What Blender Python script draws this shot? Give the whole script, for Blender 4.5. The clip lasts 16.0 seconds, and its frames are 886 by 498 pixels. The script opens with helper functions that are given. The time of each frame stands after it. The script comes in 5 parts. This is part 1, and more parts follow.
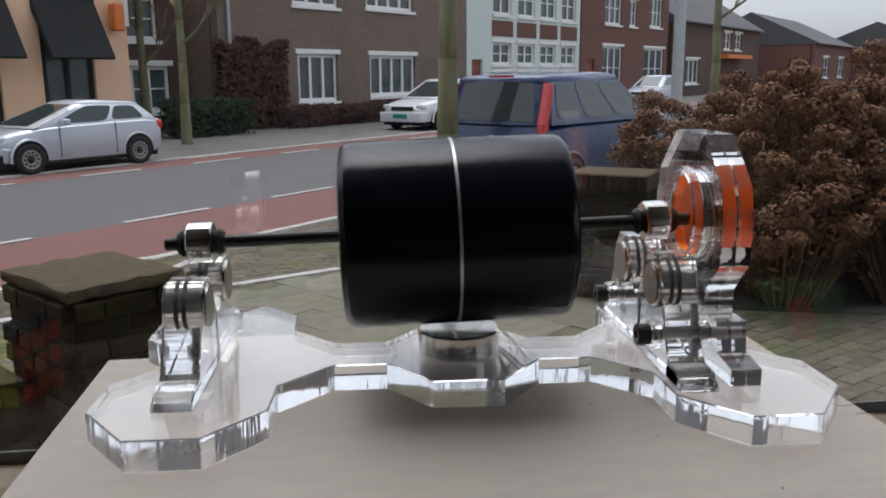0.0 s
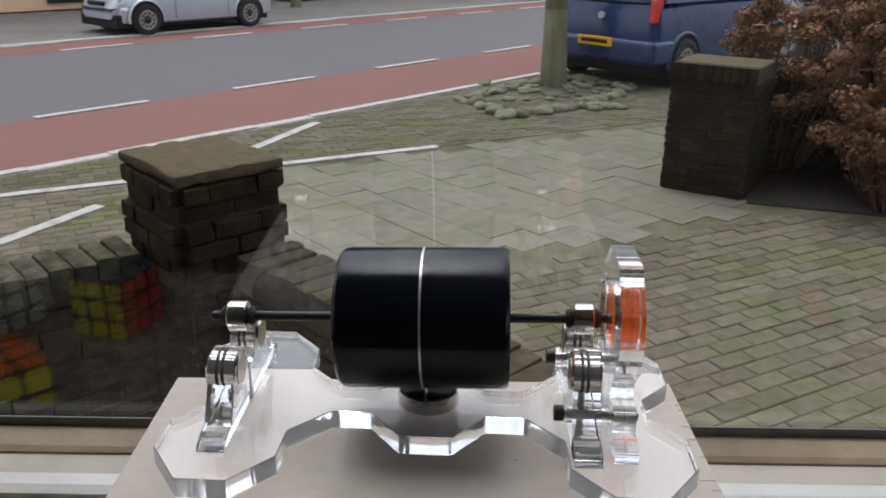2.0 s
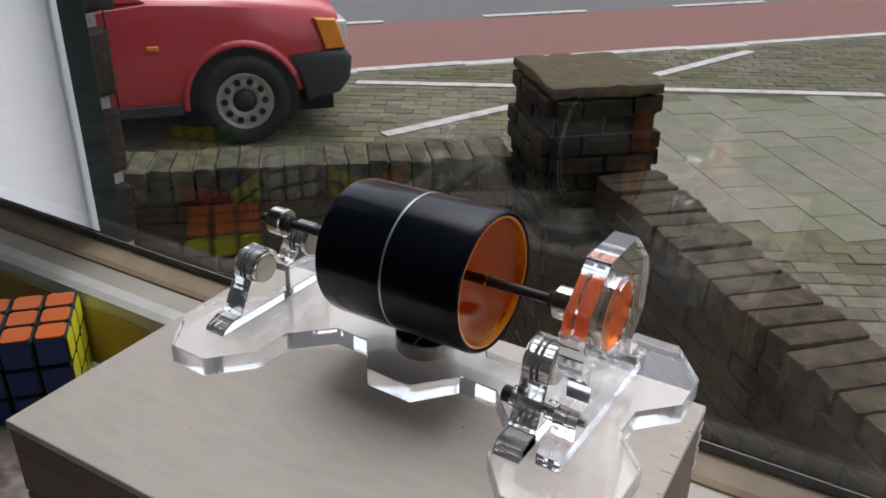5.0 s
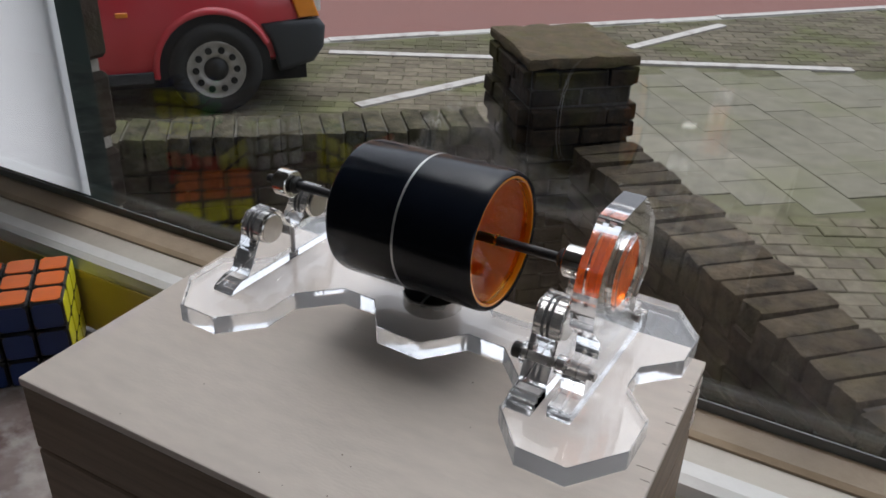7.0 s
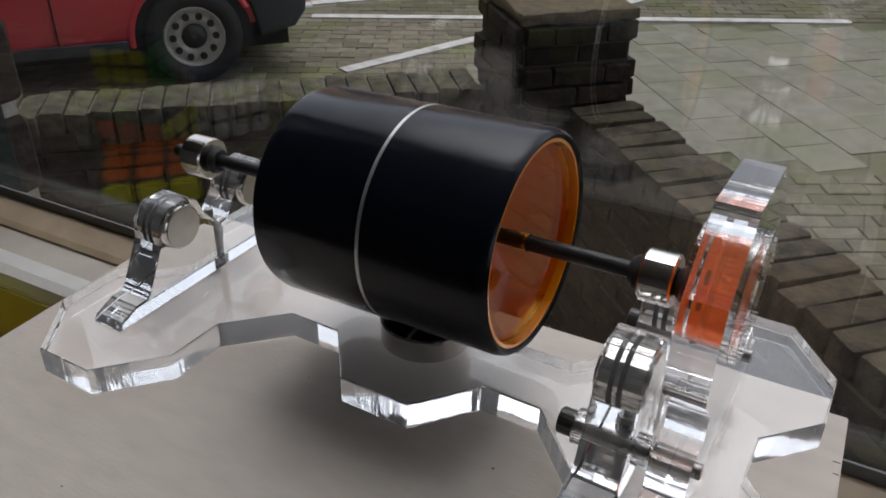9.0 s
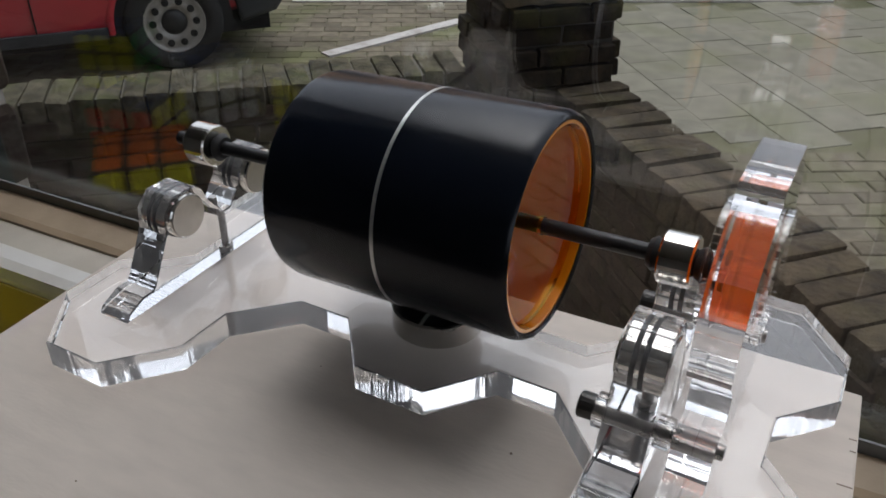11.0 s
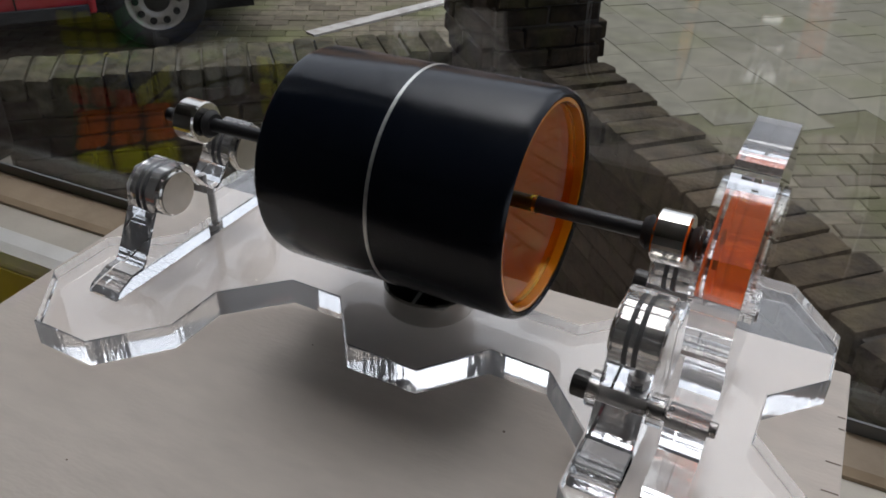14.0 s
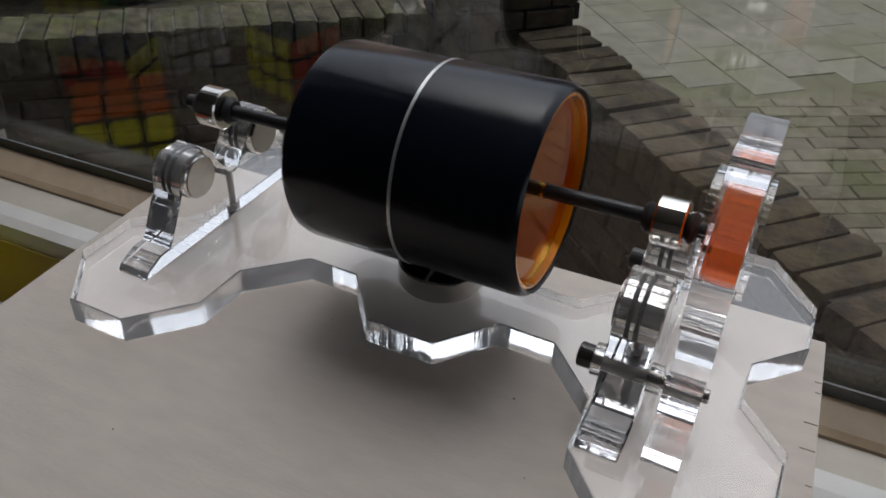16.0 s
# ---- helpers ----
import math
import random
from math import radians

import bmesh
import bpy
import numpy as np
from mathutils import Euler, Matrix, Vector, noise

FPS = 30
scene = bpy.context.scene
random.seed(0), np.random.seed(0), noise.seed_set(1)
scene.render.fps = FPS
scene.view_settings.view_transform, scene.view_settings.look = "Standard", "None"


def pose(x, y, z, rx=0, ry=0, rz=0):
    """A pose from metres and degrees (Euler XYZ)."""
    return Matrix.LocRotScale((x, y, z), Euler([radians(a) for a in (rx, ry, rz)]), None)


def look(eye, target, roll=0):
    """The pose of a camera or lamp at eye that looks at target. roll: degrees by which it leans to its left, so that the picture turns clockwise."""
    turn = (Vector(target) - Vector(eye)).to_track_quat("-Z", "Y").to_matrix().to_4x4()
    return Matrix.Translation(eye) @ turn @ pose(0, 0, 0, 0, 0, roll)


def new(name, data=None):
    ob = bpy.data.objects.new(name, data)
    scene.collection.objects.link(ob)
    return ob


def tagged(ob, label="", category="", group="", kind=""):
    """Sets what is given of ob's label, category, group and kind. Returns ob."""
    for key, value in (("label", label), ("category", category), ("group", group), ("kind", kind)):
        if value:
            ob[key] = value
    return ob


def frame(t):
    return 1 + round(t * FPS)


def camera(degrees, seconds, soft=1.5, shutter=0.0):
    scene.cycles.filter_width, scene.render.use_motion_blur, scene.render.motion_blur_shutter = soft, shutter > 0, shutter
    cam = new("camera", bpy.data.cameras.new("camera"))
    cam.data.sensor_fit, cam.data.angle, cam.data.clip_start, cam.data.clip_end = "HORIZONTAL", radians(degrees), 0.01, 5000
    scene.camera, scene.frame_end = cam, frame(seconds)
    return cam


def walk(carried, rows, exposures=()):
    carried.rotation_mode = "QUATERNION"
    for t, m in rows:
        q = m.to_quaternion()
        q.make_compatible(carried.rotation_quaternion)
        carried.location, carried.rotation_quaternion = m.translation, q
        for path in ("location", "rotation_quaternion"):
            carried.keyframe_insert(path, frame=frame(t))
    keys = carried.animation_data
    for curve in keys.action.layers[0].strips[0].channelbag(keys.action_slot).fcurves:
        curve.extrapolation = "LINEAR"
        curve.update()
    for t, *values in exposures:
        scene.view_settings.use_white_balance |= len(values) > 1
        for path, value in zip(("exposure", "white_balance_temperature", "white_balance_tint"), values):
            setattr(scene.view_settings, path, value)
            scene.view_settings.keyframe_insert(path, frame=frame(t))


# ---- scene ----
# ---- camera and walk ----
cam = camera(56.19, 16.0, soft=1.6, shutter=0.3)


def aim(x, y, z, yaw, pitch, roll):
    a, b = radians(yaw), radians(pitch)
    way = Vector((-math.sin(a) * math.cos(b), math.cos(a) * math.cos(b), math.sin(b)))
    eye = Vector((x, y, z))
    return look(eye, eye + way, roll)


ROWS = [
    (0, -0.0155, -0.2785, 1.6921, -4.455, -11.945, -0.420),
    (0.5, -0.0156, -0.2742, 1.7170, -6.190, -13.450, -0.430),
    (1, -0.0079, -0.2780, 1.7423, -4.375, -16.830, -0.870),
    (1.5, 0.0029, -0.3084, 1.7765, -0.060, -19.340, -1.220),
    (2, 0.0333, -0.3361, 1.8008, 2.730, -20.870, 0.770),
    (2.5, 0.0719, -0.3224, 1.8093, 10.802, -23.149, 0.487),
    (3, 0.1261, -0.3061, 1.8163, 22.286, -24.327, -0.877),
    (3.5, 0.1744, -0.2820, 1.8097, 27.409, -25.063, -0.904),
    (4, 0.1974, -0.2658, 1.8114, 32.623, -25.776, -0.607),
    (6.5, 0.1865, -0.2803, 1.8072, 31.369, -27.893, 2.549),
    (7, 0.1843, -0.2840, 1.8076, 30.625, -28.575, 1.943),
    (7.5, 0.1695, -0.2648, 1.7939, 30.514, -29.021, 1.753),
    (8, 0.1402, -0.2344, 1.7619, 31.982, -29.676, 1.103),
    (8.5, 0.1242, -0.2014, 1.7597, 31.790, -30.257, 0.636),
    (9, 0.1199, -0.1785, 1.7534, 29.925, -30.899, 0.811),
    (11.5, 0.1112, -0.1805, 1.7520, 28.765, -32.224, 0.385),
    (12, 0.1110, -0.1787, 1.7515, 28.826, -32.405, 0.464),
    (12.5, 0.1100, -0.1791, 1.7514, 28.562, -32.481, 0.896),
    (13, 0.1079, -0.1801, 1.7495, 28.338, -32.830, 1.167),
    (13.5, 0.1084, -0.1798, 1.7502, 27.977, -33.128, 1.236),
    (14, 0.1097, -0.1811, 1.7511, 27.445, -33.290, 1.311),
    (14.5, 0.1099, -0.1829, 1.7509, 26.529, -33.898, 1.864),
    (15, 0.1088, -0.1869, 1.7563, 25.646, -34.876, 2.037),
    (15.5, 0.1071, -0.1933, 1.7607, 25.434, -35.972, 2.052),
    (16, 0.1039, -0.1971, 1.7659, 25.027, -35.901, 2.438),
]
walk(cam, [(t, aim(*r)) for t, *r in ROWS], exposures=[(t, e, 6100, 12) for t, e in ((0.0, -0.19), (0.6, -0.17), (2.0, 0.05), (4.0, 0.03), (7.0, -0.04), (8.2, -0.36), (9.0, -0.3), (11.5, -0.23), (13.5, -0.29), (16.0, -0.48))])

# ---- world and sun ----
world = bpy.data.worlds.new("overcast_sky")
scene.world = world
world.use_nodes = True
wn = world.node_tree.nodes
wl = world.node_tree.links
sky = wn.new("ShaderNodeTexSky")
sky.sky_type = "NISHITA"
sky.sun_disc = False
sky.sun_elevation = radians(72)
sky.sun_rotation = radians(-20)
sky.dust_density = 6.0
sky.air_density = 1.0
hsv = wn.new("ShaderNodeHueSaturation")
hsv.inputs["Saturation"].default_value = 0.35
wl.new(sky.outputs["Color"], hsv.inputs["Color"])
cloud = wn.new("ShaderNodeMix")
cloud.data_type = "RGBA"
cloud.inputs["Factor"].default_value = 0.45
cloud.inputs["B"].default_value = (4.0, 4.1, 4.25, 1)
wl.new(hsv.outputs["Color"], cloud.inputs["A"])
wl.new(cloud.outputs["Result"], wn["Background"].inputs["Color"])
wn["Background"].inputs["Strength"].default_value = 0.305

sun = new("sun", bpy.data.lights.new("sun", "SUN"))
sun.data.energy = 0.5
sun.data.angle = radians(45)
sun.data.color = (1.0, 0.98, 0.95)
sun.matrix_world = look((-1.5, 5.0, 9.0), (0, 0, 0))


# ---- materials ----
def mat(name, col, rough=0.5, metal=0.0, vary=0.0, scale=20.0, bump=0.0, bump_scale=None, col2=None, coat=0.0,
        stretch=(1, 1, 1), stain=0.0, stain_scale=3.0, stain_col=None, per_piece=0.0, island=0.0, spec=0.5, coords="Object"):
    """A procedural surface: base colour, fine grain, broad stains, bump and piece-to-piece change."""
    m = bpy.data.materials.new(name)
    m.use_nodes = True
    nt = m.node_tree
    b = nt.nodes["Principled BSDF"]
    b.inputs["Roughness"].default_value = rough
    b.inputs["Metallic"].default_value = metal
    b.inputs["Coat Weight"].default_value = coat
    b.inputs["Specular IOR Level"].default_value = spec
    b.inputs["Base Color"].default_value = (*col, 1)
    tc = nt.nodes.new("ShaderNodeTexCoord")
    mp = nt.nodes.new("ShaderNodeMapping")
    mp.inputs["Scale"].default_value = stretch
    if coords == "World":
        nt.links.new(nt.nodes.new("ShaderNodeNewGeometry").outputs["Position"], mp.inputs["Vector"])
    else:
        nt.links.new(tc.outputs[coords], mp.inputs["Vector"])
    out = None
    if vary or col2:
        n = nt.nodes.new("ShaderNodeTexNoise")
        n.inputs["Scale"].default_value = scale
        n.inputs["Detail"].default_value = 6
        nt.links.new(mp.outputs["Vector"], n.inputs["Vector"])
        ramp = nt.nodes.new("ShaderNodeValToRGB")
        ramp.color_ramp.elements[0].position = 0.3
        ramp.color_ramp.elements[1].position = 0.7
        c2 = col2 if col2 else tuple(c * (1 - vary) for c in col)
        c1 = col if col2 else tuple(min(1, c * (1 + vary)) for c in col)
        ramp.color_ramp.elements[0].color = (*c2, 1)
        ramp.color_ramp.elements[1].color = (*c1, 1)
        nt.links.new(n.outputs["Fac"], ramp.inputs["Fac"])
        out = ramp.outputs["Color"]
        rr = nt.nodes.new("ShaderNodeMapRange")
        rr.inputs["To Min"].default_value = max(0.02, rough - 0.12)
        rr.inputs["To Max"].default_value = min(1, rough + 0.12)
        nt.links.new(n.outputs["Fac"], rr.inputs["Value"])
        nt.links.new(rr.outputs["Result"], b.inputs["Roughness"])
    if stain:
        n2 = nt.nodes.new("ShaderNodeTexNoise")
        n2.inputs["Scale"].default_value = stain_scale
        n2.inputs["Detail"].default_value = 5
        nt.links.new(mp.outputs["Vector"], n2.inputs["Vector"])
        r2 = nt.nodes.new("ShaderNodeMapRange")
        r2.inputs["From Min"].default_value = 0.48
        r2.inputs["From Max"].default_value = 0.68
        r2.inputs["To Max"].default_value = stain
        nt.links.new(n2.outputs["Fac"], r2.inputs["Value"])
        mx = nt.nodes.new("ShaderNodeMix")
        mx.data_type = "RGBA"
        if out:
            nt.links.new(out, mx.inputs["A"])
        else:
            mx.inputs["A"].default_value = (*col, 1)
        mx.inputs["B"].default_value = (*(stain_col or tuple(c * 0.5 for c in col)), 1)
        nt.links.new(r2.outputs["Result"], mx.inputs["Factor"])
        out = mx.outputs["Result"]
    for amount, node, sock in ((per_piece, "ShaderNodeObjectInfo", "Random"), (island, "ShaderNodeNewGeometry", "Random Per Island")):
        if amount:
            oi = nt.nodes.new(node)
            mr = nt.nodes.new("ShaderNodeMapRange")
            mr.inputs["To Min"].default_value = 1 - amount
            mr.inputs["To Max"].default_value = 1 + amount
            nt.links.new(oi.outputs[sock], mr.inputs["Value"])
            hs = nt.nodes.new("ShaderNodeHueSaturation")
            nt.links.new(mr.outputs["Result"], hs.inputs["Value"])
            if out:
                nt.links.new(out, hs.inputs["Color"])
            else:
                hs.inputs["Color"].default_value = (*col, 1)
            out = hs.outputs["Color"]
    if out:
        nt.links.new(out, b.inputs["Base Color"])
    if bump:
        nb = nt.nodes.new("ShaderNodeTexNoise")
        nb.inputs["Scale"].default_value = bump_scale or scale
        nb.inputs["Detail"].default_value = 8
        nt.links.new(mp.outputs["Vector"], nb.inputs["Vector"])
        bp = nt.nodes.new("ShaderNodeBump")
        bp.inputs["Strength"].default_value = bump
        bp.inputs["Distance"].default_value = 0.01
        nt.links.new(nb.outputs["Fac"], bp.inputs["Height"])
        nt.links.new(bp.outputs["Normal"], b.inputs["Normal"])
    return m


def clear(name, col, ior=1.49, rough=0.0, through_=1.0):
    m = bpy.data.materials.new(name)
    m.use_nodes = True
    b = m.node_tree.nodes["Principled BSDF"]
    b.inputs["Base Color"].default_value = (*col, 1)
    b.inputs["Roughness"].default_value = rough
    b.inputs["IOR"].default_value = ior
    b.inputs["Transmission Weight"].default_value = through_
    return m


ACRYLIC = clear("clear_acrylic", (0.985, 0.99, 0.995))


def cut_acrylic(name, grain, through_, ribs):
    """Acrylic with the fine ribs that the cutter leaves across a sheet's edges."""
    m = clear(name, (0.985, 0.99, 0.995), through_=through_)
    nt = m.node_tree
    tc, mp, no, bp = (nt.nodes.new("ShaderNode" + k) for k in ("TexCoord", "Mapping", "TexNoise", "Bump"))
    mp.inputs["Scale"].default_value = grain
    no.inputs["Scale"].default_value = 230
    no.inputs["Detail"].default_value = 2
    bp.inputs["Strength"].default_value = ribs
    bp.inputs["Distance"].default_value = 0.0012
    nt.links.new(tc.outputs["Object"], mp.inputs["Vector"])
    nt.links.new(mp.outputs["Vector"], no.inputs["Vector"])
    nt.links.new(no.outputs["Fac"], bp.inputs["Height"])
    nt.links.new(bp.outputs["Normal"], nt.nodes["Principled BSDF"].inputs["Normal"])
    return m


ACRYLIC_EDGE = cut_acrylic("cut_acrylic_edge", (1, 1, 0.06), 0.95, 0.6)
ACRYLIC_SIDE = cut_acrylic("cut_acrylic_side", (0.06, 1, 1), 0.94, 0.22)
ACRYLIC_BASE = clear("acrylic_underside", (0.98, 0.98, 0.98), through_=0.9)
ORANGE_GLASS = clear("orange_acrylic", (1.0, 0.2, 0.0), ior=1.3, rough=0.04, through_=0.75)
ORANGE_CAP = clear("orange_cap", (1.0, 0.64, 0.03), rough=0.03, ior=1.3)
PANE = clear("window_glass", (0.95, 0.97, 0.96), ior=1.62)
CAR_GLASS = mat("car_glass", (0.03, 0.04, 0.042), rough=0.06, spec=0.55, coat=0.2)
BLACK_LACQUER = mat("black_lacquer", (0.003, 0.0045, 0.008), rough=0.19, vary=0.15, scale=25, spec=0.27, bump=0.004, bump_scale=30)
SILVER_LINE = mat("silver_line", (0.55, 0.55, 0.53), rough=0.35, metal=0.8, vary=0.15, scale=300)
ORANGE_LINER = mat("orange_liner", (1.0, 0.32, 0.004), metal=0.3, rough=0.14, vary=0.15, scale=40, coat=0.8, bump=0.12, bump_scale=45)
BLACK_ROD = mat("black_rod", (0.012, 0.012, 0.013), rough=0.42, vary=0.3, scale=300)
RUBBER = mat("black_rubber", (0.012, 0.012, 0.012), rough=0.55, vary=0.2, scale=300)
NICKEL = mat("nickel_magnet", (0.72, 0.7, 0.66), rough=0.12, metal=1.0, vary=0.08, scale=150)
NICKEL_FACE = mat("nickel_face", (0.50, 0.47, 0.42), rough=0.32, metal=1.0, vary=0.08, scale=200)
STEEL = mat("steel_screw", (0.42, 0.4, 0.38), rough=0.3, metal=1.0, vary=0.2, scale=200)
DARK_STEEL = mat("blackened_steel", (0.06, 0.058, 0.055), rough=0.35, metal=0.7, vary=0.2, scale=200)
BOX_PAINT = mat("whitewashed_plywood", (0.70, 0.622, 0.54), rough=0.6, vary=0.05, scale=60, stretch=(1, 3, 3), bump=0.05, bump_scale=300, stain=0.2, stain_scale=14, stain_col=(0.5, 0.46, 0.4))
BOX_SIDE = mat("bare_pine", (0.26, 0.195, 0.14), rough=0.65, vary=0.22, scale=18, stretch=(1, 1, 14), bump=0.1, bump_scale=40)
WHITE_PAINT = mat("white_gloss_paint", (0.87, 0.86, 0.82), rough=0.32, vary=0.04, scale=12, bump=0.04, bump_scale=90, stain=0.35, stain_scale=9, stain_col=(0.42, 0.36, 0.28))
# stained beige bead paint, browned because the bead's shade is in the colour
SHADED_BEAD = mat("shaded_bead_paint", (0.4, 0.31, 0.21), rough=0.45, vary=0.15, scale=20, stain=0.6, stain_scale=12, stain_col=(0.22, 0.16, 0.1), bump=0.1, bump_scale=60)
REBATE = mat("dirty_paint", (0.6, 0.55, 0.46), rough=0.4, vary=0.1, scale=15, stain=0.5, stain_scale=10, stain_col=(0.26, 0.21, 0.16), bump=0.06, bump_scale=60)
FAR_PAVING = mat("far_paving", (0.15, 0.14, 0.125), rough=0.9, vary=0.2, scale=3, stain=0.4, stain_scale=0.8)
YELLOW_FACE = mat("yellow_rail_coat", (0.6, 0.47, 0.13), rough=0.4, vary=0.12, scale=9, stain=0.5, stain_scale=6, stain_col=(0.5, 0.42, 0.27), bump=0.04, bump_scale=90)
SEAL = mat("grey_seal", (0.13, 0.135, 0.13), rough=0.5, vary=0.2, scale=60)
DARK_FRAME = mat("dark_green_frame", (0.012, 0.021, 0.018), spec=0.15, rough=0.75, vary=0.2, scale=20)
WALL_PAINT = mat("plaster_grey", (0.33, 0.32, 0.3), rough=0.8, vary=0.03, scale=6, bump=0.05, bump_scale=80)
FLOOR_WOOD = mat("floor_wood", (0.22, 0.15, 0.1), rough=0.45, vary=0.2, scale=6, stretch=(1, 9, 1))
MARBLE = mat("brown_marble", (0.42, 0.36, 0.33), rough=0.22, col2=(0.2, 0.14, 0.13), scale=26, stain=0.7, stain_scale=60, stain_col=(0.6, 0.56, 0.52))
CUBE_BLACK = mat("black_plastic", (0.012, 0.012, 0.013), rough=0.4, vary=0.2, scale=80)
STICK = {
    "orange": mat("orange_sticker", (0.85, 0.17, 0.015), rough=0.35, vary=0.05, scale=60),
    "blue": mat("blue_sticker", (0.006, 0.025, 0.11), rough=0.35, vary=0.08, scale=60),
    "yellow": mat("yellow_sticker", (0.82, 0.78, 0.03), rough=0.35, vary=0.05, scale=60),
    "red": mat("red_sticker", (0.7, 0.035, 0.015), rough=0.35, vary=0.05, scale=60),
    "green": mat("green_sticker", (0.02, 0.32, 0.06), rough=0.35, vary=0.05, scale=60),
    "white": mat("white_sticker", (0.75, 0.75, 0.75), rough=0.35, vary=0.03, scale=60),
}
BAG = mat("pale_plastic", (0.55, 0.52, 0.52), rough=0.45, vary=0.15, scale=12, bump=0.5, bump_scale=18, stain=0.5, stain_scale=7, stain_col=(0.2, 0.18, 0.17))
GREEN_CARD = mat("green_card", (0.05, 0.15, 0.06), rough=0.6, vary=0.15, scale=60)
RED_CARD = mat("red_print", (0.42, 0.09, 0.05), rough=0.6, vary=0.2, scale=90)
BRICK = mat("weathered_brick", (0.052, 0.036, 0.027), spec=0.12, rough=0.9, col2=(0.02, 0.017, 0.013), scale=26, bump=0.6, bump_scale=60, stain=0.6, stain_scale=9, stain_col=(0.045, 0.045, 0.016), per_piece=0.3, coords="World")
COPING = mat("coping_brick", (0.084, 0.064, 0.042), spec=0.12, rough=0.9, col2=(0.024, 0.02, 0.014), scale=22, bump=0.7, bump_scale=70, stain=0.5, stain_scale=11, stain_col=(0.05, 0.048, 0.022), per_piece=0.25, coords="World")
LEFT_COPING = mat("mossy_coping", (0.11, 0.098, 0.066), spec=0.12, rough=0.95, col2=(0.028, 0.026, 0.017), scale=24, bump=0.7, bump_scale=70, stain=0.6, stain_scale=8, stain_col=(0.085, 0.095, 0.034), per_piece=0.2, coords="World")
FILM = bpy.data.materials.new("white_film")
FILM.use_nodes = True
fnt = FILM.node_tree
f_tr, f_mix, f_no = fnt.nodes.new("ShaderNodeBsdfTranslucent"), fnt.nodes.new("ShaderNodeMixShader"), fnt.nodes.new("ShaderNodeTexNoise")
f_rp = fnt.nodes.new("ShaderNodeValToRGB")
f_no.inputs["Scale"].default_value = 7
f_rp.color_ramp.elements[0].color, f_rp.color_ramp.elements[1].color = (0.88, 0.88, 0.88, 1), (0.96, 0.96, 0.96, 1)
fnt.links.new(f_no.outputs["Fac"], f_rp.inputs["Fac"])
fnt.links.new(f_rp.outputs["Color"], f_tr.inputs["Color"])
fnt.links.new(f_rp.outputs["Color"], fnt.nodes["Principled BSDF"].inputs["Base Color"])
fnt.nodes["Principled BSDF"].inputs["Roughness"].default_value = 0.5
f_mix.inputs["Fac"].default_value = 0.95
fnt.links.new(fnt.nodes["Principled BSDF"].outputs["BSDF"], f_mix.inputs[1])
fnt.links.new(f_tr.outputs["BSDF"], f_mix.inputs[2])
fnt.links.new(f_mix.outputs["Shader"], fnt.nodes["Material Output"].inputs["Surface"])
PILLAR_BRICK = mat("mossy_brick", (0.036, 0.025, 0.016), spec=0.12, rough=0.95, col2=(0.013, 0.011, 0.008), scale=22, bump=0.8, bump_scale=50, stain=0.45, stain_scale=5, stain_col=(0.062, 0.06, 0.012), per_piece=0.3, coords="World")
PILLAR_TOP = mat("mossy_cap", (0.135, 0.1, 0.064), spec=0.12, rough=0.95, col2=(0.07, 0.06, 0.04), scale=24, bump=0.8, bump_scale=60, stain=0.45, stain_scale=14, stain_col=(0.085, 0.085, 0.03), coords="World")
MORTAR = mat("lime_mortar", (0.34, 0.31, 0.27), rough=0.95, vary=0.25, scale=40, bump=0.5, bump_scale=90)
COPING_BED = mat("coping_mortar", (0.1, 0.093, 0.07), rough=0.95, vary=0.3, scale=30, bump=0.5, bump_scale=80)
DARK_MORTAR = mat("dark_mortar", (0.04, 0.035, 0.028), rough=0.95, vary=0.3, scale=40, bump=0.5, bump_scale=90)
GROUND = mat("earth", (0.16, 0.15, 0.12), rough=0.95, vary=0.3, scale=0.8, stain=0.6, stain_scale=0.3, stain_col=(0.1, 0.12, 0.06))
SOIL = mat("dark_soil", (0.016, 0.013, 0.01), rough=1.0, vary=0.4, scale=14, bump=1.0, bump_scale=25)
TILE = mat("pavement_tile", (0.182, 0.172, 0.134), spec=0.12, rough=0.9, vary=0.16, scale=9, bump=0.3, bump_scale=60, stain=0.6, stain_scale=1.6, stain_col=(0.15, 0.152, 0.088), per_piece=0.07, island=0.1, coords="World")
JOINT = mat("mossy_joint", (0.125, 0.12, 0.075), spec=0.12, rough=1.0, vary=0.35, scale=6, stain=0.7, stain_scale=3, stain_col=(0.05, 0.055, 0.022), coords="World")
CLINKER = mat("clinker_paver", (0.135, 0.118, 0.086), spec=0.12, rough=0.9, vary=0.25, scale=16, bump=0.4, bump_scale=60, stain=0.65, stain_scale=1.7, stain_col=(0.095, 0.108, 0.038), per_piece=0.2, island=0.24, coords="World")
ASPHALT = mat("asphalt", (0.108, 0.101, 0.103), rough=0.85, vary=0.14, scale=140, bump=0.3, bump_scale=200, stain=0.35, stain_scale=0.7, stain_col=(0.095, 0.088, 0.088))
RED_LANE = mat("red_asphalt", (0.175, 0.077, 0.064), rough=0.88, vary=0.14, scale=120, bump=0.3, bump_scale=200, stain=0.4, stain_scale=0.9, stain_col=(0.16, 0.08, 0.07))
ROAD_WHITE = mat("road_paint", (0.43, 0.41, 0.385), rough=0.8, vary=0.1, scale=30, stain=0.75, stain_scale=9, stain_col=(0.26, 0.24, 0.21))
KERB = mat("kerb_concrete", (0.42, 0.41, 0.38), rough=0.9, vary=0.15, scale=12, bump=0.3, bump_scale=60)
